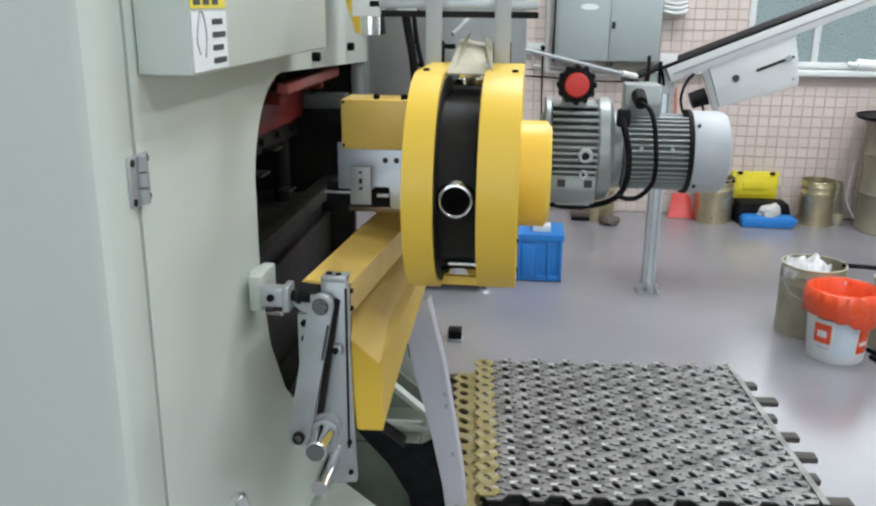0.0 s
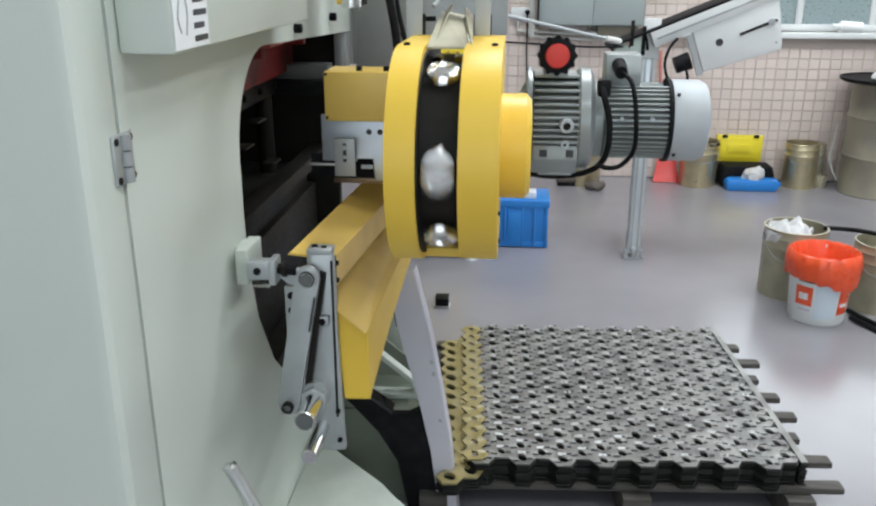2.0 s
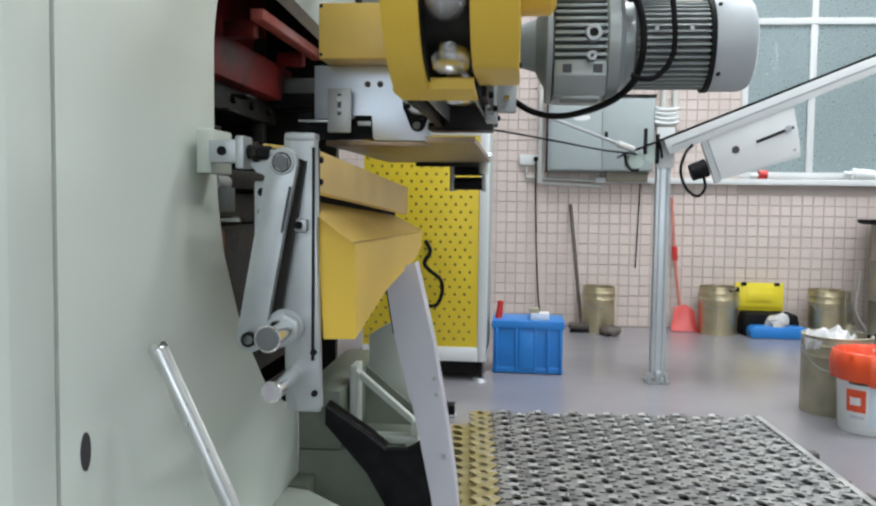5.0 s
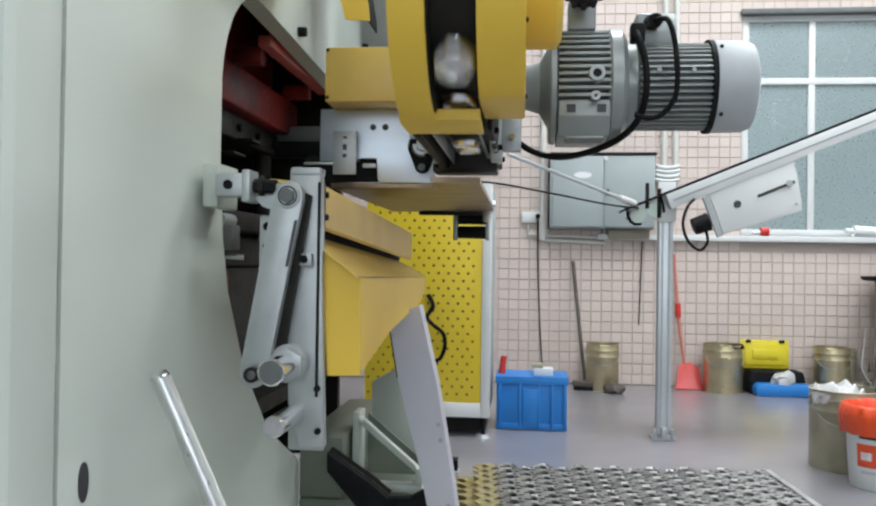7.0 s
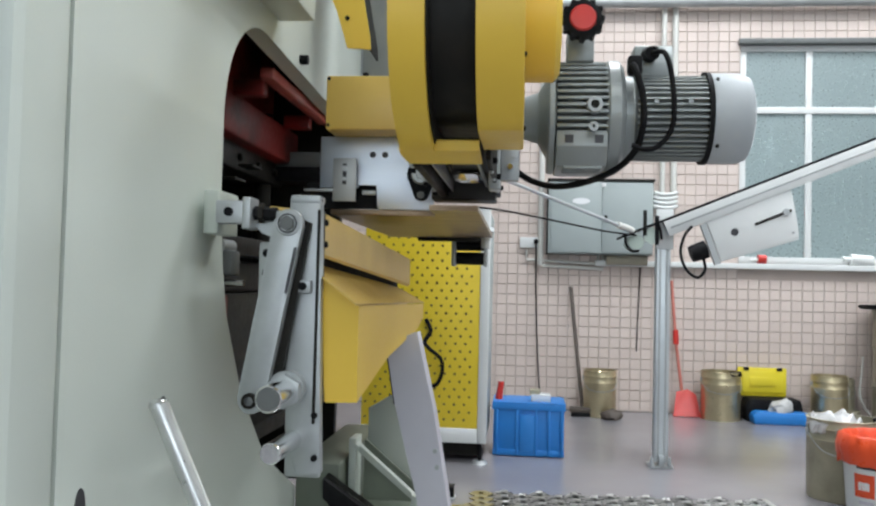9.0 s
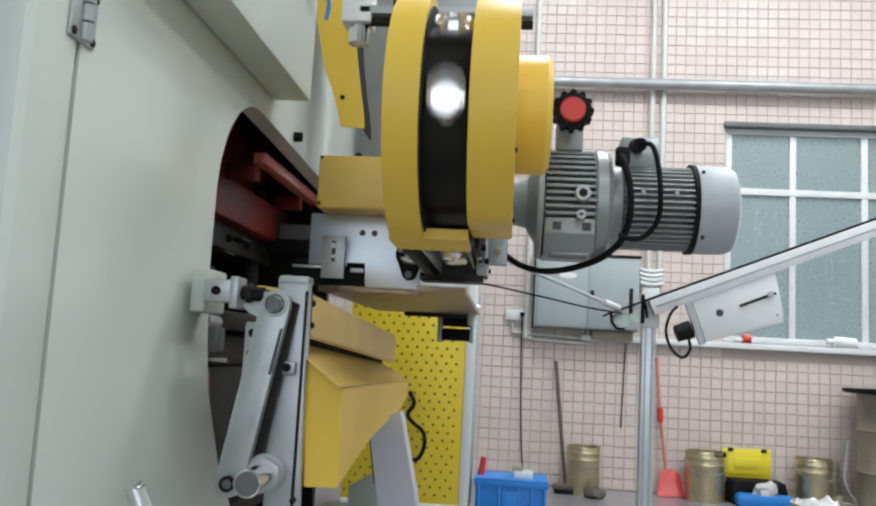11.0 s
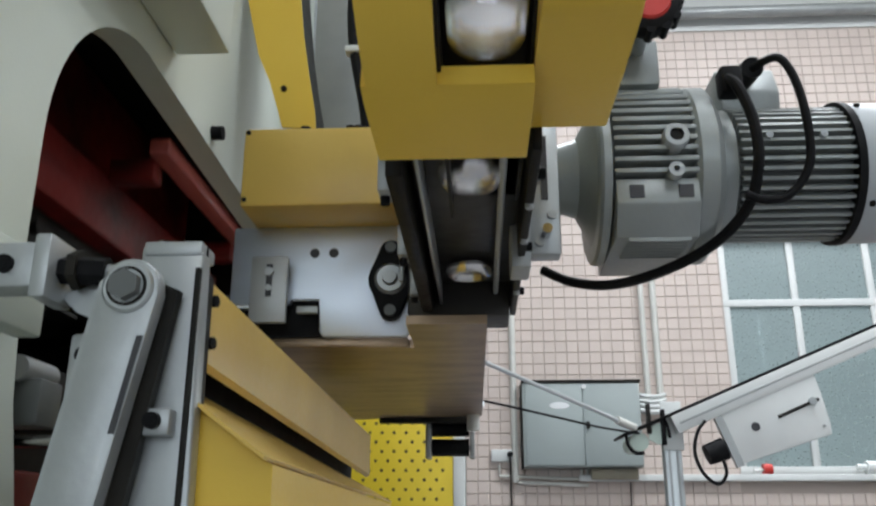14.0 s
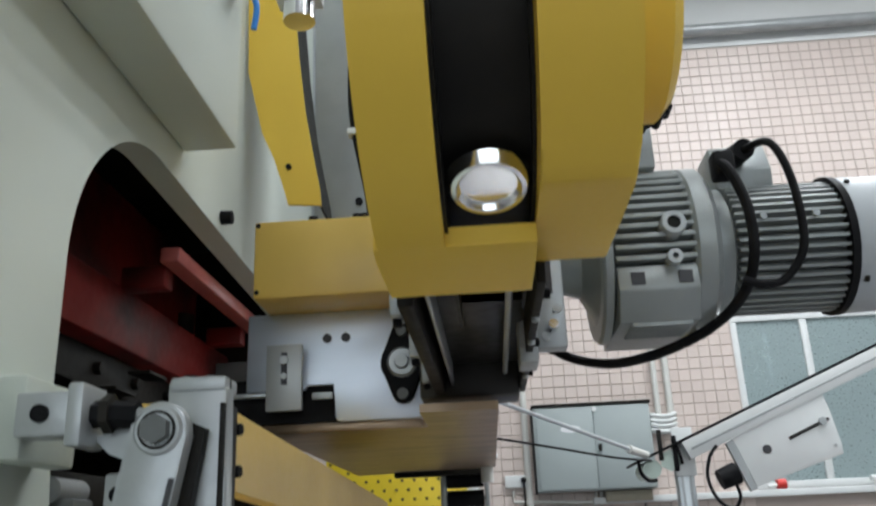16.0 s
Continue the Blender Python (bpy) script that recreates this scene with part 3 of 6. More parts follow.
# ---- linkage beside the opening ----
def linkage():
    L = thing("feed_linkage", (-0.38, 1.47, 0.6), "grey steel lever linkage bolted to the press side", "linkage")
    plate = part("main_plate", prism([(-0.388, 1.122), (-0.372, 1.128), (-0.33, 1.115), (-0.322, 0.72), (-0.318, 0.632), (-0.362, 0.628), (-0.385, 0.7), (-0.388, 0.9)], "y", 1.478, 1.498, 0.003), STEEL, L)
    part("top_block", bx(-0.386, -0.332, 1.476, 1.515, 1.112, 1.126, 0.003), STEEL, L)
    for x, z in ((-0.372, 1.128), (-0.352, 1.126), (-0.338, 1.122)):
        part("bolt", bolt((x, 1.492, z - 0.008), (0, 0, 1), 0.007, 0.01), BLACK, L)
    # Dark strip drawn for the shaded gap along the plate's right edge.
    part("edge_strip", bx(-0.336, -0.331, 1.474, 1.515, 0.72, 1.1, 0.001), DARK, L)
    part("lug", bx(-0.37, -0.342, 1.462, 1.482, 0.951, 0.974, 0.003), STEEL, L)
    bolts_on(L, [(-0.356, 1.462, 0.963)], (0, -1, 0), 0.0075, 0.006, BLACK)
    # lever hanging from the upper pivot
    top, low = Vector((-0.379, 0, 1.072)), Vector((-0.437, 0, 0.762))
    d = (low - top).normalized()
    n = Vector((-d.z, 0, d.x))
    pts = []
    for i in range(13):
        a = math.pi * i / 12
        v = top + n * 0.026 * math.cos(a) - d * 0.026 * math.sin(a)
        pts.append((v.x, v.z))
    for i in range(13):
        a = math.pi * i / 12
        v = low - n * 0.024 * math.cos(a) + d * 0.024 * math.sin(a)
        pts.append((v.x, v.z))
    part("lever", prism(pts, "y", 1.438, 1.456, 0.003), STEEL, L, "light grey steel lever")
    part("link_strip", sheet([(-0.356, 1.46, 1.08), (-0.344, 1.46, 1.075), (-0.39, 1.46, 0.79), (-0.405, 1.46, 0.79)], 0.012), DARK, L)
    part("slot_line", prism([(top.x + 0.012, 1.03), (top.x + 0.017, 1.03), (top.x + 0.002, 0.95), (top.x - 0.003, 0.95)], "y", 1.4365, 1.439), INK, L)
    part("pivot_boss", lathe([(0.0, -0.006), (0.02, -0.006), (0.022, -0.004), (0.0225, 0.01), (0.0, 0.01)], (top.x, 1.44, top.z), "y", 28), STEEL, L)
    part("pivot_bore", cyl((top.x, 1.424, top.z), (top.x, 1.436, top.z), 0.0135, seg=6), MOTOR_DK, L)
    part("pivot_ring", lathe([(0.0148, -0.0075), (0.0172, -0.0075), (0.0172, 0.0), (0.0148, 0.0)], (top.x, 1.44, top.z), "y", 24), DARK, L)
    part("lower_pivot", lathe([(0.008, -0.008), (0.0135, -0.008), (0.0135, 0.004), (0.008, 0.004)], (low.x, 1.436, low.z), "y", 20), DARK, L)
    # ears behind the lever
    part("rear_ear", bx(-0.44, -0.405, 1.47, 1.49, 0.9, 1.04, 0.004), GREY_STEEL, L)
    bolts_on(L, [(-0.424, 1.47, 1.02), (-0.424, 1.47, 0.985), (-0.426, 1.47, 0.93)], (0, -1, 0), 0.008, 0.006, BLACK)
    # clamp bar out of the press
    part("clamp_plate", bx(-0.534, -0.506, 1.44, 1.545, 1.052, 1.13, 0.004), CREAM_DK, L)
    part("clamp_spacer", bx(X, -0.534, 1.49, 1.55, 1.06, 1.12, 0.003), CREAM_DK, L)
    part("clamp_arm", bx(-0.506, -0.457, 1.425, 1.46, 1.07, 1.11, 0.003), STEEL, L)
    bolts_on(L, [(-0.482, 1.425, 1.09)], (0, -1, 0), 0.0085, 0.004, BLACK)
    part("clamp_head", bx(-0.457, -0.442, 1.42, 1.47, 1.06, 1.116, 0.003), STEEL, L)
    part("tension_screw", cyl((-0.442, 1.445, 1.09), (-0.401, 1.445, 1.088), 0.0125, seg=6), BLACK, L)
    part("lock_nut", cyl((-0.432, 1.445, 1.09), (-0.424, 1.445, 1.09), 0.018, seg=6), DARK, L)
    part("screw_neck", cyl((-0.405, 1.445, 1.088), (-0.385, 1.445, 1.085), 0.007, seg=12), STEEL, L)
    part("fork", sheet([(-0.446, 1.455, 1.07), (-0.40, 1.455, 1.085), (-0.39, 1.455, 1.04), (-0.43, 1.455, 1.055)], 0.014), STEEL, L)
    # valve block low on the clamp
    # Valve body takes the shaded enamel, darkened for the unlit opening.
    part("valve_body", bx(-0.6, -0.55, 1.64, 1.69, 0.98, 1.03, 0.004), MOTOR_DK, L)
    part("valve_cap", cyl((-0.575, 1.63, 1.04), (-0.575, 1.7, 1.04), 0.014, seg=16), GREY_STEEL, L)
    part("valve_rod", cyl((-0.63, 1.66, 0.965), (-0.53, 1.66, 0.965), 0.007, seg=12), CHROME, L)
    part("red_cover", bx(-0.72, -0.61, 1.66, 1.8, 0.86, 0.94, 0.01), RED_PAINT, L)
    # round stub shafts at the bottom
    part("stub_shaft", lathe([(0, -0.062), (0.021, -0.062), (0.023, -0.06), (0.023, 0.05), (0, 0.05)], (-0.378, 1.412, 0.778), "y", 28), CHROME, L)
    part("stub_nut", cyl((-0.379, 1.44, 0.779), (-0.379, 1.47, 0.779), 0.031, seg=6), STEEL, L)
    part("stub_face", cyl((-0.378, 1.3485, 0.778), (-0.378, 1.351, 0.778), 0.0195, seg=24), MOTOR_DK, L)
    part("stub_collar", lathe([(0, -0.012), (0.032, -0.012), (0.032, 0.012), (0, 0.012)], (-0.38, 1.468, 0.782), "y", 28), GREY_STEEL, L)
    part("lower_shaft", lathe([(0, -0.07), (0.0165, -0.07), (0.018, -0.068), (0.018, 0.06), (0, 0.06)], (-0.372, 1.42, 0.69), "y", 24), CHROME, L)
    part("foot_plate", bx(-0.39, -0.325, 1.498, 1.512, 0.62, 0.75, 0.004), GREY_STEEL, L)
    bolts_on(L, [(-0.332, 1.478, 0.735), (-0.33, 1.478, 0.66)], (0, -1, 0), 0.006, 0.006, BLACK)


linkage()


# ---- yellow rail and chute ----
def chute():
    c = thing("lid_chute", (-0.3, 1.5, 0.75), "yellow sheet-metal chute with an oily tan slide", "chute")
    # upper rail: front face, sloped top
    y0, y1 = 1.5, 2.42
    bm = bmesh.new()
    a0 = [(-0.43, 1.108), (-0.334, 1.098), (-0.336, 1.024)]
    a1 = [(-0.39, 1.078), (-0.296, 1.043), (-0.296, 0.97)]
    lo = [bm.verts.new((x, y0, z)) for x, z in a0]
    hi = [bm.verts.new((x, y1, z)) for x, z in a1]
    lo2 = [bm.verts.new((x - 0.006, y0, z - 0.005)) for x, z in a0]
    hi2 = [bm.verts.new((x - 0.006, y1, z - 0.005)) for x, z in a1]
    for p, q in ((lo, hi), (lo2, hi2)):
        for i in range(2):
            bm.faces.new((p[i], q[i], q[i + 1], p[i + 1]))
    for p, q in ((lo, lo2), (hi, hi2)):
        for i in range(2):
            bm.faces.new((p[i], p[i + 1], q[i + 1], q[i]))
    for i in (0, 2):
        bm.faces.new((lo[i], hi[i], hi2[i], lo2[i]))
    part("upper_rail", bm, OILY_YELLOW, c)
    bolts_on(c, [(-0.333, 1.52, 1.08), (-0.333, 1.52, 1.04)], (1, -0.2, 0), 0.006, 0.005, BLACK)
    # Black sheet behind the rail, painted as the shade in the gap.
    part("rail_gap_shade", sheet([(-0.376, 1.502, 1.075), (-0.335, 2.42, 1.02), (-0.335, 2.42, 0.94), (-0.372, 1.502, 0.985)], -0.004), BLACK, c, "black sheet standing in for the shade under the rail")
    part("slide_top", sheet([(-0.376, 1.5, 1.012), (-0.263, 1.47, 0.932), (-0.254, 2.42, 0.918), (-0.336, 2.42, 0.962)], 0.003), OILY_YELLOW, c, "oily tan sloping slide sheet")
    part("end_panel", prism([(-0.336, 0.982), (-0.263, 0.93), (-0.261, 0.757), (-0.318, 0.755)], "y", 1.5, 1.506), YELLOW, c)
    part("side_panel", sheet([(-0.262, 1.5, 0.93), (-0.254, 2.42, 0.916), (-0.254, 2.42, 0.876), (-0.256, 2.3, 0.848), (-0.258, 1.83, 0.812), (-0.261, 1.5, 0.757)], 0.004), YELLOW, c)
    part("back_panel", sheet([(-0.336, 1.506, 0.98), (-0.302, 2.42, 0.94), (-0.3, 2.42, 0.8), (-0.318, 1.506, 0.755)], 0.004), OILY_YELLOW, c)
    part("hanger", bx(-0.345, -0.336, 1.5, 1.53, 0.75, 1.03, 0.002), DARK, c)
    # slide plate that leads down to the floor
    b = thing("slide_plate", (-0.1, 2.2, 0), "pale grey steel slide plate standing on the floor", "plate")

    def at(x, z, back=0.0):
        return (x, 2.1 + back, z)

    left = [(-0.308, 0.822), (-0.282, 0.67), (-0.224, 0.45), (-0.182, 0.25), (-0.15, 0.0)]
    right = [(-0.234, 0.852), (-0.188, 0.66), (-0.15, 0.45), (-0.126, 0.3), (-0.095, 0.0)]
    part("plate", sheet([at(x, z) for x, z in left] + [at(x, z) for x, z in right[::-1]], -0.004), PALE_STEEL, b)
    for (x0, z0), (x1, z1) in zip(right, right[1:]):
        part("flange", sheet([at(x0, z0), at(x1, z1), at(x1 + 0.003, z1, 0.05), at(x0 + 0.003, z0, 0.05)], 0.003), PALE_STEEL, b)
    part("edge_stiffener", sheet([at(-0.312, 0.82, 0.004), at(-0.286, 0.67, 0.004), at(-0.286, 0.67, 0.04), at(-0.312, 0.82, 0.04)], 0.003), DARK, b, "dark folded edge")
    for x, z in ((-0.178, 0.56), (-0.172, 0.52), (-0.15, 0.36)):
        part("bolt", bolt(at(x, z, -0.004), (0, -1, 0), 0.006, 0.003), GREY_STEEL, b)
    k = thing("scrap_belt", (-0.24, 2.14, 0), "black rubber scrap belt sloping down to the floor", "belt")
    part("belt", sheet([(-0.46, 2.135, 0.476), (-0.35, 2.135, 0.404), (-0.304, 2.135, 0.368), (-0.25, 2.135, 0.37), (-0.2, 2.135, 0.4), (-0.17, 2.135, 0.23), (-0.13, 2.135, 0.0), (-0.25, 2.135, 0.0), (-0.288, 2.135, 0.2), (-0.35, 2.135, 0.306), (-0.46, 2.135, 0.43)], -0.03), BLACK, k)
    part("belt_edge", sheet([(-0.46, 2.132, 0.478), (-0.35, 2.132, 0.406), (-0.304, 2.132, 0.37), (-0.304, 2.168, 0.37), (-0.35, 2.168, 0.406), (-0.46, 2.168, 0.478)], 0.004), DARK, k, "worn raised belt edge")


chute()

# ---- lid conveyor with its round guard ----
DY, DZ, DR = 1.326, 1.373, 0.196


def ring_profile(r, back, n=30):
    """Round front, straight back to y = back."""
    pts = []
    for i in range(n + 1):
        a = math.pi / 2 + math.pi * i / n
        pts.append((DY + r * math.cos(a), DZ + r * math.sin(a)))
    return pts + [(back, DZ - r), (back, DZ + r)]


def cheek_profile(back, low):
    """Guard cheek: round front, flat underside that ends at y = 1.415, then steps up."""
    pts = [(back, DZ + DR)]
    for i in range(41):
        a = math.pi / 2 + math.pi * i / 40
        pts.append((DY + DR * math.cos(a), DZ + DR * math.sin(a)))
    pts = [(y, max(z, low)) for y, z in pts if z > low or y < DY + 0.001]
    seen = []
    for p in pts + [(1.415, low), (1.42, 1.3), (back, 1.3)]:
        if not seen or (Vector(p) - Vector(seen[-1])).length > 0.002:
            seen.append(p)
    return seen


def conveyor_guard():
    g = thing("conveyor_guard", (-0.08, DY, DZ - DR), "yellow round conveyor guard with a dark middle slot", "guard")
    part("side_drum", prism(cheek_profile(1.56, DZ - DR), "x", -0.162, -0.111, 0.003), YELLOW, g)
    part("side_drum", prism(cheek_profile(1.56, 1.2), "x", -0.04, 0.027, 0.003), YELLOW, g)
    part("drive_cover", lathe([(0.0, 0.026), (0.095, 0.026), (0.095, 0.072), (0.084, 0.081), (0.0, 0.082)], (0, DY, 1.39), "x", 44), YELLOW, g, "smaller round yellow drive cover")
    # panel that closes the slot at the bottom
    part("lower_panel", prism([(1.3, 1.18), (1.302, 1.196), (1.31, 1.199), (1.31, 1.19), (1.42, 1.181), (1.42, 1.176), (1.32, 1.176)], "x", -0.166, -0.041), YELLOW, g)
    part("belt_drum", prism(ring_profile(DR - 0.045, 1.62), "x", -0.112, -0.039), DARK, g, "dark magnetic belt inside the slot")
    part("belt_edge", prism(ring_profile(DR - 0.012, 1.6), "x", -0.1115, -0.108), DARK, g)
    part("belt_edge", prism(ring_profile(DR - 0.03, 1.6), "x", -0.043, -0.0395), DARK, g)
    for x in (-0.145, 0.012):
        part("screw", bolt((x, DY, DZ + DR), (0, 0, 1), 0.006, 0.004), BLACK, g)
    part("screw", bolt((0.027, 1.19, 1.3), (1, 0, 0), 0.004, 0.003), BLACK, g)
    part("screw", bolt((0.027, 1.3, 1.215), (1, 0, 0), 0.004, 0.003), BLACK, g)
    # bent foil scoop on top of the slot
    part("top_scoop", sheet([(-0.11, 1.33, 1.562), (-0.04, 1.33, 1.562), (-0.05, 1.62, 1.6), (-0.108, 1.62, 1.61)], 0.003), TIN_DK, g, "bent tinplate scoop")
    part("scoop_side", sheet([(-0.1, 1.33, 1.564), (-0.1, 1.62, 1.613), (-0.085, 1.6, 1.628), (-0.092, 1.5, 1.6)], 0.003), TIN_DK, g)
    part("scoop_side", sheet([(-0.03, 1.33, 1.564), (-0.045, 1.62, 1.603), (-0.06, 1.6, 1.62), (-0.05, 1.5, 1.597)], 0.003), TIN_DK, g)
    # uprights
    for x in (-0.158, -0.02):
        part("upright", bx(x - 0.016, x + 0.016, 1.545, 1.557, 1.5, 2.0, 0.002), MOTOR_LT, g, "flat steel upright")
    part("cross_bar", bx(-0.3, 0.05, 1.6, 1.64, 1.672, 1.69, 0.003), STEEL, g)
    part("cross_bar", bx(-0.3, 0.05, 1.61, 1.63, 1.655, 1.668, 0.002), DARK, g)
    for x, z in ((-0.165, 1.585), (-0.03, 1.585)):
        part("bracket", bx(x - 0.008, x + 0.028, 1.555, 1.572, z - 0.02, z + 0.025, 0.003), BLACK, g)
    part("stay", tube([(-0.13, 1.66, 1.62), (-0.1, 1.7, 1.65)], 0.005), STEEL, g)
    part("stop_bar", bx(-0.15, -0.118, 1.59, 1.6, 1.593, 1.603, 0.001), BLACK, g)
    b = thing("guard_box", (-0.3, 1.95, 1.32), "plain yellow sheet-metal box beside the round guard", "guard")
    part("box_body", bx(-0.432, -0.15, 1.905, 2.03, 1.325, 1.45, 0.004), OILY_YELLOW, b)
    bolts_on(b, [(-0.426, 1.905, 1.443), (-0.426, 1.905, 1.335)], (0, -1, 0), 0.004, 0.002, DARK, "screw")
    for x in (-0.345, -0.275, -0.262):
        part("hold_down_screw", bolt((x, 1.93, 1.45), (0, 0, 1), 0.008, 0.012), BLACK, b)
    # curved second guard behind
    s = thing("rear_guard", (-0.42, 2.25, 1.595), "curved yellow guard plate rising behind the box", "guard")
    left = [(-0.452, 1.6), (-0.46, 1.63), (-0.482, 1.7), (-0.507, 1.757), (-0.54, 1.9), (-0.545, 2.08), (-0.545, 2.3)]
    right = [(-0.387, 1.595), (-0.39, 1.63), (-0.405, 1.71), (-0.42, 1.8), (-0.435, 1.93), (-0.446, 2.07), (-0.45, 2.3)]
    part("guard_plate", prism(left + right[::-1], "y", 2.2, 2.207), YELLOW, s)
    part("guard_rim", prism(right + [(x - 0.005, z) for x, z in right[::-1]], "y", 2.207, 2.32), DARK, s, "dark folded rim")
    bolts_on(s, [(-0.452, 2.2, 1.68)], (0, -1, 0), 0.006, 0.005, BLACK, "screw")
    # grey back plate with hoses seen in the gap
    p = thing("back_plate", (-0.2, 2.45, 1.34), "blue-grey steel back plate behind the guards", "plate")
    part("plate", prism([(-0.45, 1.34), (-0.19, 1.34), (-0.19, 1.5), (0.02, 1.5), (0.02, 2.5), (-0.45, 2.5)], "y", 2.45, 2.462, 0.002), GREY_STEEL, p)
    part("rear_panel", bx(-0.62, -0.3, 2.9, 2.912, 1.36, 2.6, 0.002), GREY_STEEL, p)
    part("panel_flange", bx(-0.56, -0.547, 2.882, 2.9, 1.36, 2.6, 0.002), MOTOR_LT, p)
    for x, z in ((-0.31, 1.655), (-0.35, 1.7), (-0.3, 1.5), (-0.24, 1.52)):
        part("bolt", bolt((x, 2.45, z), (0, -1, 0), 0.009, 0.008), BLACK, p)
    part("hose", tube([(-0.285, 2.06, 2.1), (-0.295, 2.05, 1.85), (-0.295, 2.05, 1.7), (-0.27, 2.05, 1.55), (-0.26, 2.05, 1.46)], 0.011), BLACK, p)
    part("hose", tube([(-0.265, 2.07, 2.1), (-0.275, 2.07, 1.8), (-0.265, 2.06, 1.62), (-0.24, 2.06, 1.5)], 0.006), BLACK, p)
    part("hose_clip", bx(-0.308, -0.26, 2.035, 2.06, 1.66, 1.672, 0.002), WHITE, p)
    part("air_cylinder", bx(-0.335, -0.275, 1.6, 1.66, 1.655, 1.76, 0.003), WHITE, p, "white pneumatic cylinder")
    part("cylinder_end", cyl((-0.302, 1.63, 1.618), (-0.302, 1.63, 1.655), 0.021, seg=20), CHROME, p)


conveyor_guard()


def lower_conveyor():
    v = thing("lid_conveyor", (-0.12, 1.7, 1.15), "dark magnetic lid conveyor under the yellow guard", "conveyor")
    part("belt", bx(-0.15, -0.036, 1.42, 1.97, 1.222, 1.262, 0.004), BELT_STEEL, v)
    part("side_rail", bx(-0.166, -0.15, 1.46, 1.97, 1.178, 1.3, 0.003), DARK, v)
    part("end_block", bx(-0.188, -0.037, 1.97, 2.06, 1.172, 1.3, 0.004), BELT_STEEL, v)
    part("side_rail", bx(-0.036, -0.027, 1.42, 2.02, 1.183, 1.3, 0.002), DARK, v)
    part("inner_rail", bx(-0.14, -0.136, 1.42, 1.97, 1.19, 1.224, 0.001), GREY_STEEL, v)
    for y in (1.5, 1.72, 1.92):
        part("bolt", bolt((-0.027, y, 1.195), (1, 0, 0), 0.006, 0.008), BLACK, v)
    # adjusting blocks and clips along the rails
    for y in (1.52, 1.72, 1.9):
        clip = part("rail_clip", bx(-0.178, -0.166, y - 0.018, y + 0.018, 1.182, 1.22, 0.002), GREY_STEEL, v)
        part("clip_screw", bolt((-0.172, y, 1.182), (0, 0, -1), 0.005, 0.008), BLACK, clip)
    for y in (1.55, 1.66, 1.77, 1.88):
        part("rail_screw", bolt((-0.0315, y, 1.183), (0, 0, -1), 0.0045, 0.004), STEEL, v)
    part("guide_rod", cyl((-0.058, 1.44, 1.205), (-0.058, 1.96, 1.205), 0.004, seg=10), GREY_STEEL, v)
    # end bracket with drive shaft
    part("end_bracket", bx(-0.02, 0.018, 1.735, 1.765, 1.19, 1.36, 0.003), STEEL, v)
    part("end_bracket", bx(-0.044, -0.02, 1.72, 1.78, 1.17, 1.29, 0.003), GREY_STEEL, v)
    part("bracket_slot", bx(-0.004, 0.004, 1.732, 1.736, 1.26, 1.345), INK, v)
    part("adjust_screw", cyl((-0.03, 1.70, 1.255), (-0.03, 1.8, 1.255), 0.007, seg=12), CHROME, v)
    part("adjust_screw", cyl((0.0, 1.71, 1.215), (0.0, 1.77, 1.215), 0.006, seg=12), CHROME, v)
    bolts_on(v, [(-0.008, 1.735, 1.29), (0.008, 1.735, 1.24), (-0.008, 1.735, 1.205)], (0, -1, 0), 0.006, 0.005, STEEL, "nut")
    # blue-grey front plate
    pl = thing("bearing_plate", (-0.3, 2.0, 1.15), "bright bare steel bearing plate with two round holes", "plate")
    part("plate", prism([(-0.465, 1.325), (-0.19, 1.325), (-0.186, 1.156), (-0.192, 1.149), (-0.318, 1.149), (-0.324, 1.156), (-0.324, 1.21), (-0.37, 1.21), (-0.37, 1.2), (-0.465, 1.2)], "y", 2.0, 2.012, 0.002), PLATE, pl)
    for x in (-0.336, -0.306):
        part("hole", cyl((x, 1.9985, 1.281), (x, 2.002, 1.281), 0.0075, seg=18), INK, pl)
    # Added black sheet that gives the plate's notch its shade.
    part("notch_shade_sheet", bx(-0.5, -0.3, 2.014, 2.03, 1.152, 1.215), BLACK, pl)
    part("slotted_bracket", bx(-0.426, -0.37, 1.97, 1.98, 1.165, 1.268, 0.002), GREY_STEEL, pl, "dark grey slotted bracket")
    part("bracket_slot", bx(-0.402, -0.393, 1.968, 1.971, 1.205, 1.255), INK, pl)
    part("bracket_screw", bolt((-0.3975, 1.969, 1.243), (0, -1, 0), 0.007, 0.004), STEEL, pl)
    part("bracket_screw", bolt((-0.3975, 1.969, 1.218), (0, -1, 0), 0.005, 0.003), STEEL, pl)
    part("finger", bx(-0.357, -0.326, 1.985, 1.995, 1.183, 1.193, 0.001), STEEL, pl)
    part("finger", bx(-0.5, -0.427, 1.985, 1.995, 1.19, 1.196, 0.001), STEEL, pl)
    cx, cz = -0.215, 1.232
    pts = []
    for i in range(10):
        a = math.radians(35 + 110 * i / 9)
        pts.append((cx + 0.018 * math.cos(a), cz + 0.05 + 0.018 * math.sin(a) - 0.006))
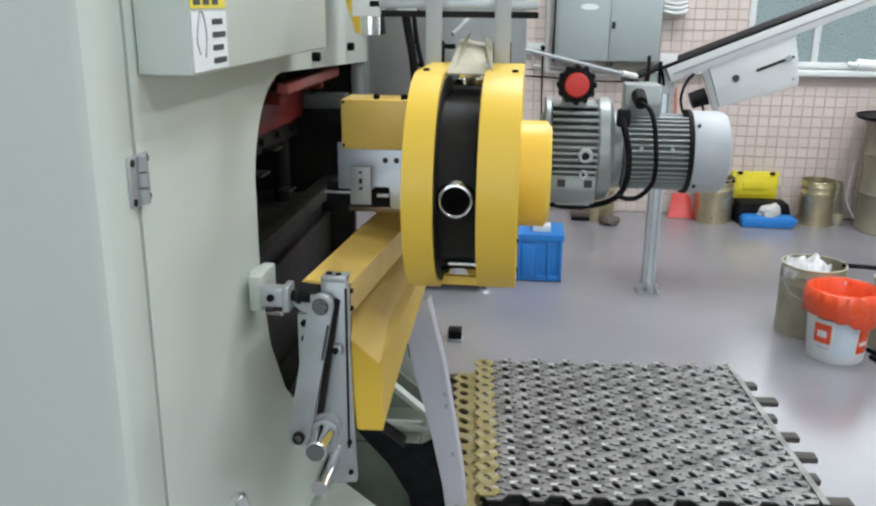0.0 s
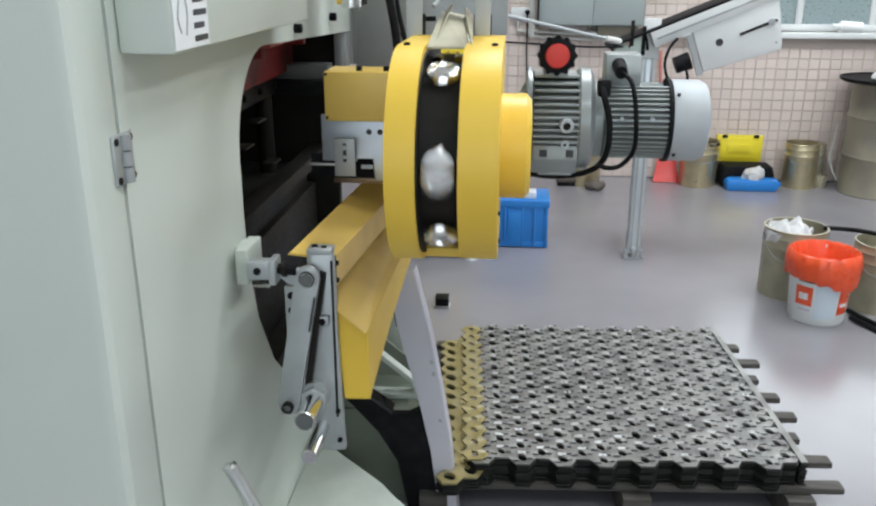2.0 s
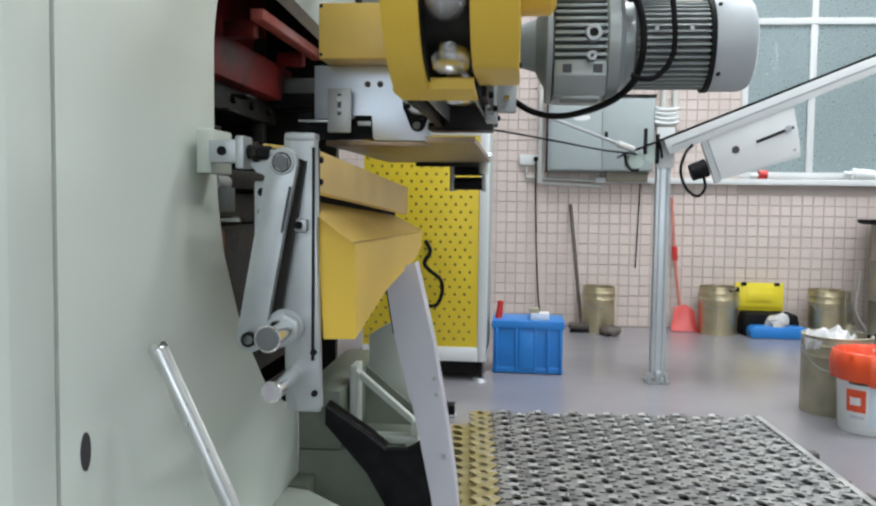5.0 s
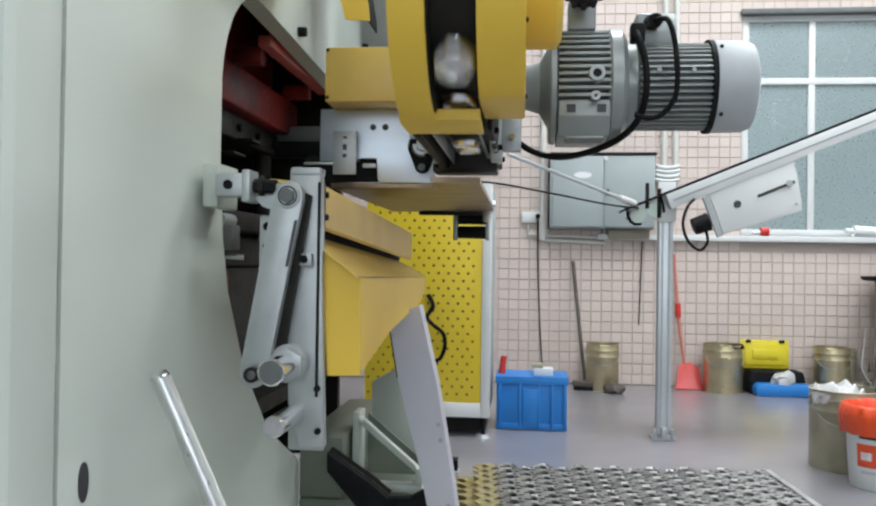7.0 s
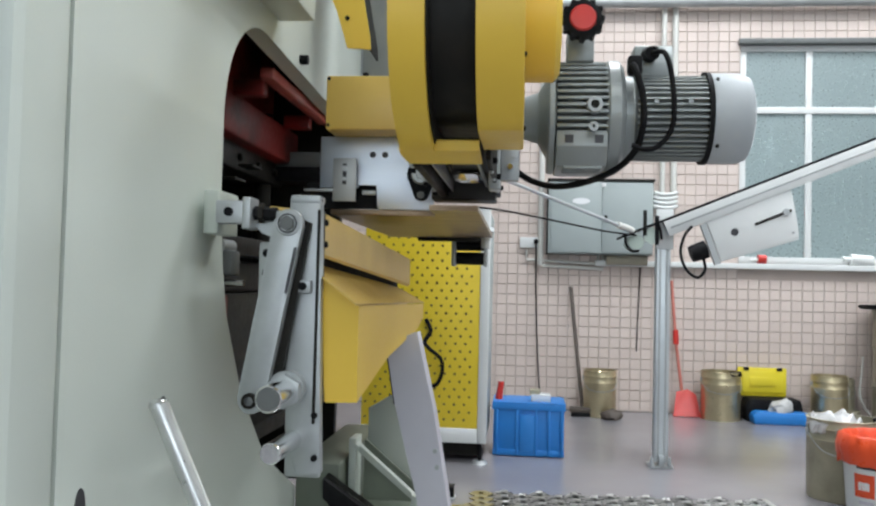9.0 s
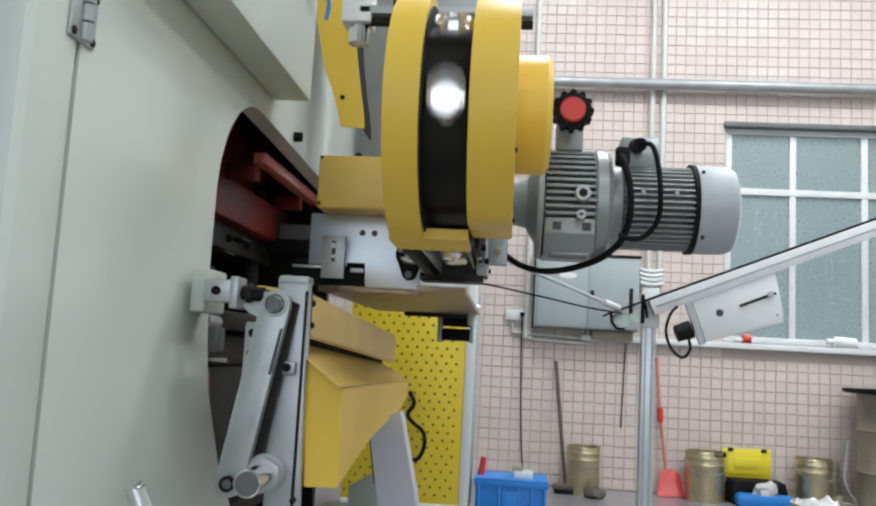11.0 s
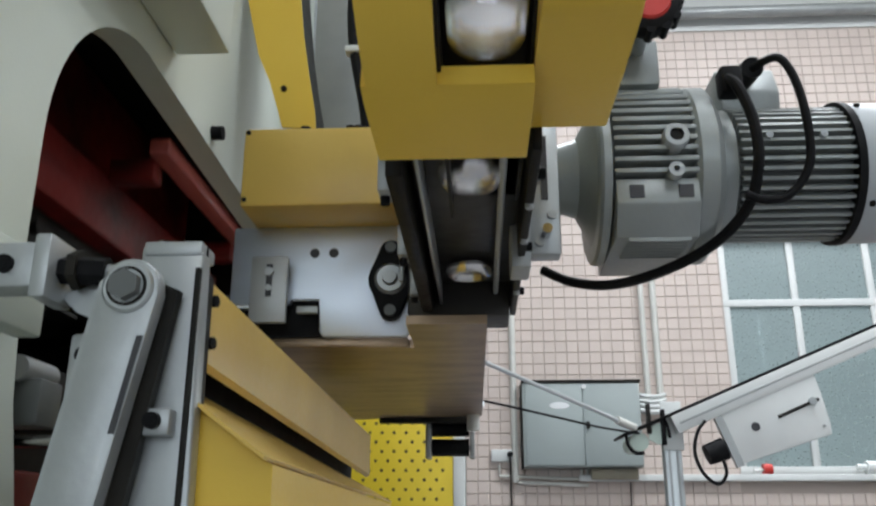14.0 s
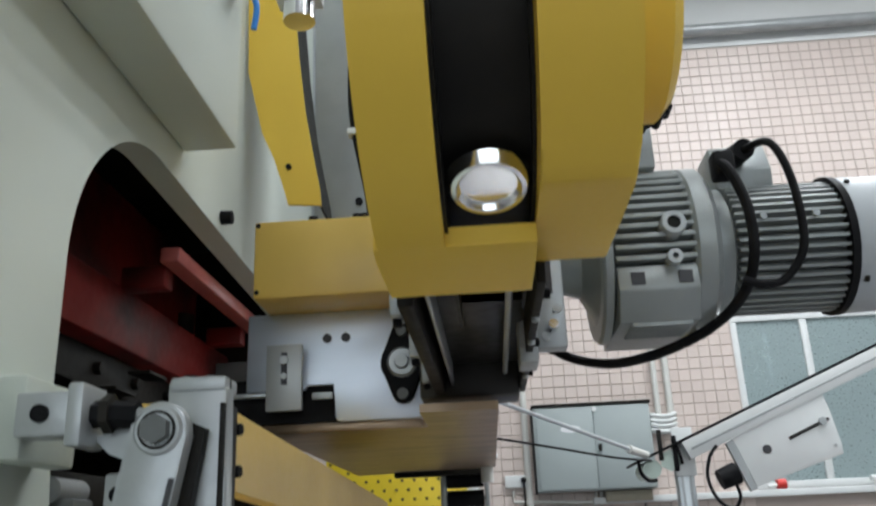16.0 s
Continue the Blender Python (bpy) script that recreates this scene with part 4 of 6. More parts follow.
    for i in range(8):
        a = math.radians(145 + 70 * i / 7)
        pts.append((cx + 0.034 * math.cos(a), cz + 0.034 * math.sin(a)))
    for i in range(10):
        a = math.radians(215 + 110 * i / 9)
        pts.append((cx + 0.018 * math.cos(a), cz - 0.05 + 0.018 * math.sin(a) + 0.006))
    for i in range(8):
        a = math.radians(-35 + 70 * i / 7)
        pts.append((cx + 0.034 * math.cos(a), cz + 0.034 * math.sin(a)))
    f = part("flange_bearing", prism(pts, "y", 1.978, 2.0, 0.003), BLACK, pl, "black cast two-bolt flange bearing")
    part("bearing_race", lathe([(0.012, -0.006), (0.02, -0.006), (0.024, 0.0), (0.012, 0.0)], (cx, 1.978, cz), "y", 24), STEEL, f)
    part("shaft_end", lathe([(0.0, -0.012), (0.010, -0.012), (0.011, 0.0), (0.0, 0.0)], (cx, 1.976, cz), "y", 20), GREY_STEEL, f)
    part("grease_nipple", bx(cx + 0.014, cx + 0.022, 1.962, 1.975, cz - 0.008, cz + 0.04, 0.003), STEEL, f)
    for s in (-1, 1):
        part("flange_bolt", bolt((cx, 1.978, cz + 0.049 * s), (0, -1, 0), 0.009, 0.006), MOTOR_DK, f)
    # feed table seen from below
    t = thing("feed_table", (-0.3, 2.5, 1.12), "oily brown-grey steel feed table edge", "table")
    part("table_plate", prism([(-0.44, 2.032), (-0.182, 2.032), (-0.182, 1.875), (-0.072, 1.875), (-0.078, 2.9), (-0.44, 2.98)], "z", 1.138, 1.15), TABLE_STEEL, t)
    part("table_edge", bx(-0.44, -0.19, 2.014, 2.03, 1.136, 1.15, 0.002), TABLE_STEEL, t)
    part("end_rail", bx(-0.34, -0.1, 2.93, 2.96, 1.125, 1.145, 0.002), DARK, t)
    part("oil_cup", cyl((-0.1, 2.88, 1.1), (-0.1, 2.88, 1.14), 0.016, seg=14), PVC, t)
    part("rod_holder", cyl((-0.1, 2.9, 1.13), (-0.08, 2.86, 1.165), 0.01, seg=10), STEEL, t)
    q = thing("roller_pair", (-0.16, 3.0, 1.04), "pair of black rollers in a steel holder", "roller")
    for z in (1.068, 1.118):
        part("roller", cyl((-0.208, 3.0, z), (-0.112, 3.0, z), 0.022, seg=20), BLACK, q)
        part("axle", cyl((-0.22, 3.0, z), (-0.1, 3.0, z), 0.006, seg=8), STEEL, q)
    part("holder", bx(-0.224, -0.21, 2.97, 3.03, 1.04, 1.15, 0.002), GREY_STEEL, q)
    part("holder", bx(-0.11, -0.098, 2.97, 3.03, 1.04, 1.15, 0.002), GREY_STEEL, q)
    part("holder_top", bx(-0.222, -0.098, 2.94, 3.03, 1.143, 1.152, 0.002), STEEL, q)


lower_conveyor()


def gear_motor():
    AX, AZ = 1.88, 1.347
    m = thing("gear_motor", (0.2, AX, AZ), "silver-grey geared electric motor with cooling fins", "motor")
    part("input_cone", lathe([(0, -0.02), (0.044, -0.02), (0.048, 0.03), (0.056, 0.056), (0.088, 0.074), (0.106, 0.078), (0.0, 0.078)], (0, AX, AZ), "x", 36), MOTOR, m)
    part("front_flange", lathe([(0, 0.076), (0.12, 0.076), (0.124, 0.08), (0.124, 0.09), (0.11, 0.094), (0, 0.094)], (0, AX, AZ), "x", 44), MOTOR, m)
    # Case under the fins is a darker enamel, holding the shade between them.
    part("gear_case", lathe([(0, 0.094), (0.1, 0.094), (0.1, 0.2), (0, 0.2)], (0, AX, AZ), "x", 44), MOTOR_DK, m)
    part("rear_flange", lathe([(0, 0.198), (0.118, 0.198), (0.124, 0.204), (0.124, 0.226), (0.112, 0.236), (0.09, 0.24), (0, 0.24)], (0, AX, AZ), "x", 44), MOTOR, m)
    # fins of the gear case
    for i in range(15):
        dz = 0.108 - 0.0145 * i
        if dz < -0.05:
            break
        half = math.sqrt(max(0.122 ** 2 - dz ** 2, 0.0004))
        part("fin", bx(0.094, 0.2, AX - half, AX + half, AZ + dz - 0.0032, AZ + dz + 0.0032, 0.001), MOTOR, m)
    part("sump", prism([(AX - 0.108, AZ - 0.045), (AX - 0.112, AZ - 0.08), (AX - 0.085, AZ - 0.118), (AX + 0.09, AZ - 0.118), (AX + 0.1, AZ - 0.045)], "x", 0.094, 0.2, 0.003), MOTOR, m)
    for x in (0.12, 0.182):
        part("square_recess", bx(x - 0.009, x + 0.009, AX - 0.1125, AX - 0.108, AZ - 0.073, AZ - 0.056), INK, m)
    for i in range(7):
        part("sump_rib", bx(0.11, 0.19, AX - 0.085 + 0.012 * i, AX - 0.082 + 0.012 * i, AZ - 0.123, AZ - 0.117, 0.0005), MOTOR, m)
    part("oil_sight", lathe([(0.009, -0.012), (0.015, -0.012), (0.017, -0.008), (0.017, 0.03), (0.009, 0.03)], (0.171, AX - 0.122, AZ + 0.004), "y", 24), MOTOR_LT, m, "round oil sight boss")
    part("sight_glass", cyl((0.171, AX - 0.13, AZ + 0.004), (0.171, AX - 0.12, AZ + 0.004), 0.0095, seg=18), DARK, m)
    part("drain_plug", lathe([(0.004, -0.008), (0.01, -0.008), (0.01, 0.02), (0.004, 0.02)], (0.169, AX - 0.118, AZ - 0.04), "y", 18), MOTOR_LT, m)
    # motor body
    # Stator core likewise carries the fin-gap shade in its enamel.
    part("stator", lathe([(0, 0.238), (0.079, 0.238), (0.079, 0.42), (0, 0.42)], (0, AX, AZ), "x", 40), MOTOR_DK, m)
    part("stator_collar", lathe([(0.07, 0.236), (0.088, 0.236), (0.092, 0.24), (0.092, 0.258), (0.08, 0.264)], (0, AX, AZ), "x", 40), MOTOR, m)
    for i in range(44):
        a = 2 * math.pi * i / 44
        if 0.95 < math.sin(a):
            continue
        w = Matrix.Translation((0, AX, AZ)) @ Matrix.Rotation(a, 4, "X")
        part("fin", bx(0.264, 0.412, 0.074, 0.0935, -0.0022, 0.0022, 0, m=w), MOTOR, m, smooth=0)
    part("end_ring", lathe([(0.07, 0.41), (0.1, 0.41), (0.1, 0.42), (0.07, 0.42)], (0, AX, AZ), "x", 40), BLACK, m, "black rubber ring")
    part("fan_cover", lathe([(0, 0.418), (0.097, 0.418), (0.098, 0.424), (0.097, 0.487), (0.09, 0.502), (0.075, 0.508), (0, 0.509)], (0, AX, AZ), "x", 44), MOTOR_LT, m)
    bolts_on(m, [(0.43, AX - 0.068, AZ + 0.07), (0.43, AX - 0.068, AZ - 0.07)], (0, -0.7, 0.7), 0.004, 0.004, DARK, "screw")
    bolts_on(m, [(0.3, AX - 0.094, AZ + 0.018), (0.37, AX - 0.094, AZ + 0.018)], (0, -1, 0), 0.005, 0.003, MOTOR_LT, "screw")
    # terminal box and cables
    part("terminal_box", prism([(AX - 0.03, AZ + 0.075), (AX - 0.035, AZ + 0.115), (AX - 0.018, AZ + 0.158), (AX + 0.05, AZ + 0.158), (AX + 0.06, AZ + 0.075)], "x", 0.262, 0.345, 0.004), MOTOR, m)
    part("cable_gland", cyl((0.292, AX - 0.088, AZ + 0.122), (0.292, AX - 0.028, AZ + 0.134), 0.015, 0.017, seg=14), BLACK, m, "black cable gland")
    part("cable", tube([(0.292, AX - 0.085, AZ + 0.122), (0.31, AX - 0.135, AZ + 0.108), (0.322, AX - 0.155, AZ + 0.045), (0.325, AX - 0.15, AZ - 0.04), (0.3, AX - 0.14, AZ - 0.082), (0.27, AX - 0.14, AZ - 0.09), (0.245, AX - 0.14, AZ - 0.082)], 0.0055), BLACK, m, "black motor cable")
    part("cable", tube([(0.245, AX - 0.1, AZ + 0.1), (0.252, AX - 0.13, AZ + 0.075), (0.266, AX - 0.138, AZ + 0.02), (0.268, AX - 0.132, AZ - 0.04), (0.256, AX - 0.105, AZ - 0.088), (0.22, AX - 0.06, AZ - 0.122), (0.16, AX - 0.01, AZ - 0.143), (0.1, AX + 0.03, AZ - 0.148), (0.05, AX + 0.06, AZ - 0.134), (0.012, AX + 0.08, AZ - 0.11)], 0.0072), BLACK, m, "thick black motor cable")
    part("cable_boot", bx(0.238, 0.268, AX - 0.12, AX - 0.09, AZ + 0.07, AZ + 0.11, 0.006), BLACK, m)
    # red speed hand wheel
    wx, wy, wz = 0.14, 1.71, 1.515
    part("speed_spindle", bx(0.115, 0.172, AX - 0.07, AX + 0.02, AZ + 0.11, AZ + 0.18, 0.004), MOTOR, m)
    part("wheel_shaft", cyl((wx, wy + 0.02, wz), (wx, AX - 0.06, wz), 0.014), MOTOR, m)
    hw = part("hand_wheel", lathe([(0, -0.012), (0.03, -0.012), (0.038, -0.008), (0.041, 0.004), (0.038, 0.018), (0.0, 0.022)], (wx, wy, wz), "y", 40), BLACK, m, "black ribbed hand wheel rim")
    for i in range(12):
        a = 2 * math.pi * i / 12
        gx, gz = wx + 0.038 * math.cos(a), wz + 0.038 * math.sin(a)
        part("grip", cyl((gx, wy - 0.009, gz), (gx, wy + 0.017, gz), 0.0065, seg=8), BLACK, hw)
    part("wheel_face", lathe([(0, -0.017), (0.024, -0.016), (0.0275, -0.011), (0, -0.011)], (wx, wy, wz), "y", 32), RED, hw, "red round face")


gear_motor()


# ---- scrap stack ----
def scrap_stack():
    base = pose(-0.068, 2.1, 0, 0, 0, 3.8)
    PX, PY = 0.0655, 0.075

    def lift(x, y):
        return 0.0022 * math.sin(x * 9 + 1) * math.cos(y * 7) + 0.0012 * math.sin(x * 37 + y * 23)

    rng = random.Random(5)

    def skeleton(name, cols, rows, R, margin):
        bm = bmesh.new()
        seg = 12
        for i in range(cols):
            for j in range(rows):
                cx, cy = 0.04 + i * PX, 0.04 + j * PY + (PY / 2 if i % 2 else 0)
                rings = []
                lean, long_, wide = rng.gauss(0.75, 0.2), rng.uniform(0.015, 0.021), rng.uniform(0.008, 0.013)
                for kind in range(3):
                    ring = []
                    for k in range(seg):
                        a = 2 * math.pi * k / seg
                        q = (PY / 2) * (1 / math.cos(math.pi / 6) if k % 2 == 0 else 1) if kind == 0 else (R / 0.02) * long_ * wide / math.hypot(wide * math.cos(a + lean), long_ * math.sin(a + lean))
                        x, y = cx + q * math.cos(a), cy + q * math.sin(a)
                        # one side of each hole is bent up a little
                        z = lift(x, y) - (0.0062 if kind == 2 else 0) + (0.003 * math.sin(a) if kind == 1 else 0)
                        ring.append(bm.verts.new((x, y, z)))
                    rings.append(ring)
                for k in range(seg):
                    n = (k + 1) % seg
                    for p, q in zip(rings, rings[1:]):
                        bm.faces.new((p[k], p[n], q[n], q[k]))
        bmesh.ops.remove_doubles(bm, verts=bm.verts, dist=0.0008)
        rim = [e for e in bm.edges if e.is_boundary and min(v.co.z - lift(v.co.x, v.co.y) for v in e.verts) > -0.002]
        ext = bmesh.ops.extrude_edge_only(bm, edges=rim)
        bmesh.ops.translate(bm, verts=[v for v in ext["geom"] if isinstance(v, bmesh.types.BMVert)], vec=(0, 0, -0.004))
        if margin:
            x0 = 0.04 + (cols - 1) * PX + 0.036
            bx(x0, x0 + margin, 0.04, rows * PY + 0.05, -0.003, 0.001, bm=bm)
        me = bpy.data.meshes.new(name)
        bm.to_mesh(me)
        bm.free()
        return me

    s = thing("scrap_stack", (0.45, 2.6, 0.0), "stack of punched tinplate scrap sheets on a pallet", "stack")
    silver, gold = skeleton("scrap_sheet", 16, 14, 0.0195, 0.022), skeleton("gold_scrap_sheet", 2, 14, 0.024, 0)
    silver.materials.append(SCRAP)
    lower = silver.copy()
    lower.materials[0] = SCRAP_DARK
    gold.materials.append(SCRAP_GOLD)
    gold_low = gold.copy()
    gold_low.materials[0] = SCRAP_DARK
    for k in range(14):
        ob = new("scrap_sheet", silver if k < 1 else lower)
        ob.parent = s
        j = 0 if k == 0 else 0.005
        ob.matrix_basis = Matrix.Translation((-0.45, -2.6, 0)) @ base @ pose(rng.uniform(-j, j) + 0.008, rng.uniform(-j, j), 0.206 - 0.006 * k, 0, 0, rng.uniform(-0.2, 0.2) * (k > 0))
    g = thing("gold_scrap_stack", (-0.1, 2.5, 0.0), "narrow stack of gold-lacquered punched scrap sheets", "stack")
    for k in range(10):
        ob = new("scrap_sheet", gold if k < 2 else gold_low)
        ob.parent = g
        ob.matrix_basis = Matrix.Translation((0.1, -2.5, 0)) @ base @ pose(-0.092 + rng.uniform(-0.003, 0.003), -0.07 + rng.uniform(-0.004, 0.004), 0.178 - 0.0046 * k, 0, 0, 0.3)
    # narrow stamped slits and burrs between the holes of the top sheet
    cuts, burrs = bmesh.new(), bmesh.new()
    at = Matrix.Translation((0.008, 0, 0.206))
    for i in range(16):
        for j in range(14):
            cx, cy = 0.04 + i * PX, 0.04 + j * PY + (PY / 2 if i % 2 else 0)
            for dx, dy, w in ((0.012, 0.027, 0.03), (-0.02, -0.02, 0.022), (0.024, -0.008, 0.016)):
                x, y = cx + dx + rng.uniform(-0.004, 0.004), cy + dy + rng.uniform(-0.002, 0.002)
                turn = base @ at @ pose(x, y, lift(x, y) + 0.0026, 0, 0, rng.uniform(-14, 14))
                bx(-w / 2, w / 2, -0.003, 0.003, -0.001, 0.0006, bm=cuts, m=turn)
            x, y = cx + rng.uniform(-0.003, 0.003), cy + 0.0215
            bx(-0.013, 0.013, -0.001, 0.001, -0.001, 0.008, bm=burrs, m=base @ at @ pose(x, y, lift(x, y), -25, 0, rng.uniform(-10, 10)))
    tagged(part("stamped_slit", cuts, INK, s, smooth=0), kind="stuff")
    tagged(part("bent_burr", burrs, SCRAP_BURR, s, smooth=0), kind="stuff")
    strip = new("edge_strip", skeleton("edge_strip", 1, 14, 0.016, 0))
    strip.data.materials.append(SCRAP_GOLD)
    strip.parent = s
    strip.matrix_basis = Matrix.Translation((-0.45, -2.6, 0)) @ base @ pose(-0.012, 0.012, 0.211)
    # pallet
    p = thing("pallet", (0.5, 2.6, 0.0), "low dark steel-shod wooden pallet with slats sticking out", "pallet")
    for i in range(8):
        y = 0.02 + i * 0.148
        part("slat", bx(-0.12, 1.21 + 0.03 * math.sin(i * 2.3), y, y + 0.05, 0.1, 0.122, 0.003, m=base), WOOD, p)
    for x in (-0.15, 0.5, 1.02):
        part("bearer", bx(x, x + 0.09, -0.02, 1.13, 0.0, 0.098, 0.004, m=base), WOOD, p)


scrap_stack()


# ---- incline conveyor on its post ----
def incline_conveyor():
    post = thing("conveyor_post", (0.8, 4.8, 0), "slotted aluminium profile post bolted to the floor", "post")
    bm = bx(0.762, 0.838, 4.765, 4.835, 0.03, 1.26, 0.003)
    part("profile", bm, ALU, post)
    for x in (0.782, 0.818):
        part("slot", bx(x - 0.005, x + 0.005, 4.762, 4.766, 0.04, 1.25), GREY_STEEL, post)
    part("slot", bx(0.757, 0.763, 4.795, 4.805, 0.04, 1.25), GREY_STEEL, post)
    part("foot_plate", bx(0.735, 0.865, 4.74, 4.86, 0.0, 0.012, 0.003), STEEL, post)
    for x in (0.75, 0.845):
        part("foot_bracket", prism([(x - 0.012, 0.012), (x + 0.012, 0.012), (x + 0.006, 0.06), (x - 0.006, 0.06)], "y", 4.745, 4.765, 0.002), STEEL, post)
        part("anchor_bolt", bolt((x, 4.745, 0.012), (0, 0, 1), 0.01, 0.014), STEEL, post)
    part("foot_bracket", bx(0.785, 0.815, 4.735, 4.765, 0.012, 0.07, 0.003), STEEL, post)
    part("head_plate", bx(0.755, 0.85, 4.752, 4.764, 1.2, 1.42, 0.003), WHITE, post)

    c = thing("incline_conveyor", (0.6, 4.75, 1.26), "inclined belt conveyor with a white aluminium frame", "conveyor")
    a, b = Vector((0.6, 0, 1.27)), Vector((2.9, 0, 2.225))
    d = (b - a).normalized()
    n = Vector((-d.z, 0, d.x))

    def strip(h0, h1, y0, y1, u0=0.0, u1=1.0, bm=None):
        p, q = a + (b - a) * u0, a + (b - a) * u1
        return prism([((p + n * h0).x, (p + n * h0).z), ((q + n * h0).x, (q + n * h0).z), ((q + n * h1).x, (q + n * h1).z), ((p + n * h1).x, (p + n * h1).z)], "y", y0, y1, 0.002, bm)

    part("belt", strip(0.0, 0.012, 4.69, 4.96, -0.015, 1.0), BLACK, c)
    part("side_profile", strip(-0.085, -0.002, 4.69, 4.745, 0.08, 1.0), WHITE, c)
    part("profile_groove", strip(-0.05, -0.04, 4.687, 4.691, 0.09, 1.0), GREY_STEEL, c)
    part("side_profile", strip(-0.075, -0.002, 4.95, 4.97, 0.08, 1.0), ALU, c)
    part("tail_roller", cyl((0.645, 4.73, 1.235), (0.645, 4.96, 1.235), 0.042, seg=24), SCREEN_GREEN, c)
    part("tail_roller_end", cyl((0.73, 4.722, 1.27), (0.73, 4.73, 1.27), 0.05, seg=6), SCREEN_GREEN, c)
    part("tail_strap", tube([(0.585, 4.725, 1.265), (0.59, 4.72, 1.22), (0.62, 4.72, 1.185), (0.66, 4.72, 1.185)], 0.008), BLACK, c)
    part("cover_box", prism([(0.99, 1.42), (1.095, 1.135), (1.5, 1.262), (1.5, 1.3), (1.475, 1.45), (1.44, 1.6)], "y", 4.7, 4.76, 0.004), WHITE, c, "white sheet cover box")
    part("round_hole", cyl((1.164, 4.697, 1.297), (1.164, 4.704, 1.297), 0.02, seg=20), INK, c)
    part("cover_slot", tube([(1.27, 4.7, 1.34), (1.46, 4.7, 1.42)], 0.008), DARK, c)
    part("slot_knob", cyl((1.43, 4.685, 1.41), (1.43, 4.7, 1.41), 0.018, seg=14), STEEL, c)
    bolts_on(c, [(1.05, 4.7, 1.4), (1.2, 4.7, 1.45), (1.3, 4.7, 1.49), (1.47, 4.7, 1.3)], (0, -1, 0), 0.007, 0.004, GREY_STEEL)
    part("drive_plate", sheet([(0.975, 4.66, 1.33), (1.005, 4.66, 1.345), (1.085, 4.66, 1.125), (1.055, 4.66, 1.115)], 0.03), GREY_STEEL, c)
    part("drive_motor", cyl((1.01, 4.68, 1.2), (0.93, 4.68, 1.17), 0.05, 0.045, seg=20), BLACK, c, "small black drive motor")
    part("motor_cable", tube([(0.99, 4.66, 1.16), (1.0, 4.65, 1.09), (0.96, 4.65, 1.045), (0.9, 4.65, 1.09), (0.87, 4.65, 1.18), (0.89, 4.65, 1.27), (0.93, 4.66, 1.32)], 0.008), BLACK, c)
    part("motor_cable", tube([(0.75, 4.715, 1.36), (0.77, 4.71, 1.31), (0.78, 4.71, 1.25)], 0.007), BLACK, c)
    part("tie_clamp", bx(0.68, 0.7, 4.71, 4.73, 1.27, 1.41, 0.003), DARK, c)
    part("tie_clamp", bx(0.745, 0.765, 4.71, 4.73, 1.22, 1.38, 0.003, m=None), BLACK, c)
    r = thing("stay_rod", (0.3, 4.4, 1.38), "bare aluminium stay rod between conveyor and press", "rod")
    part("rod", tube([(-0.06, 4.042, 1.4815), (0.64, 4.72, 1.29)], 0.009, 12, fine=1), ALU, r)
    part("rod_clamp", cyl((0.53, 4.613, 1.32), (0.62, 4.7, 1.296), 0.018, seg=14), PVC, r)
    part("cable", tube([(-0.2, 4.0, 1.345), (-0.07, 4.1, 1.34), (0.2, 4.33, 1.31), (0.45, 4.54, 1.28), (0.64, 4.7, 1.27)], 0.005), BLACK, r, "thin black cable")


incline_conveyor()


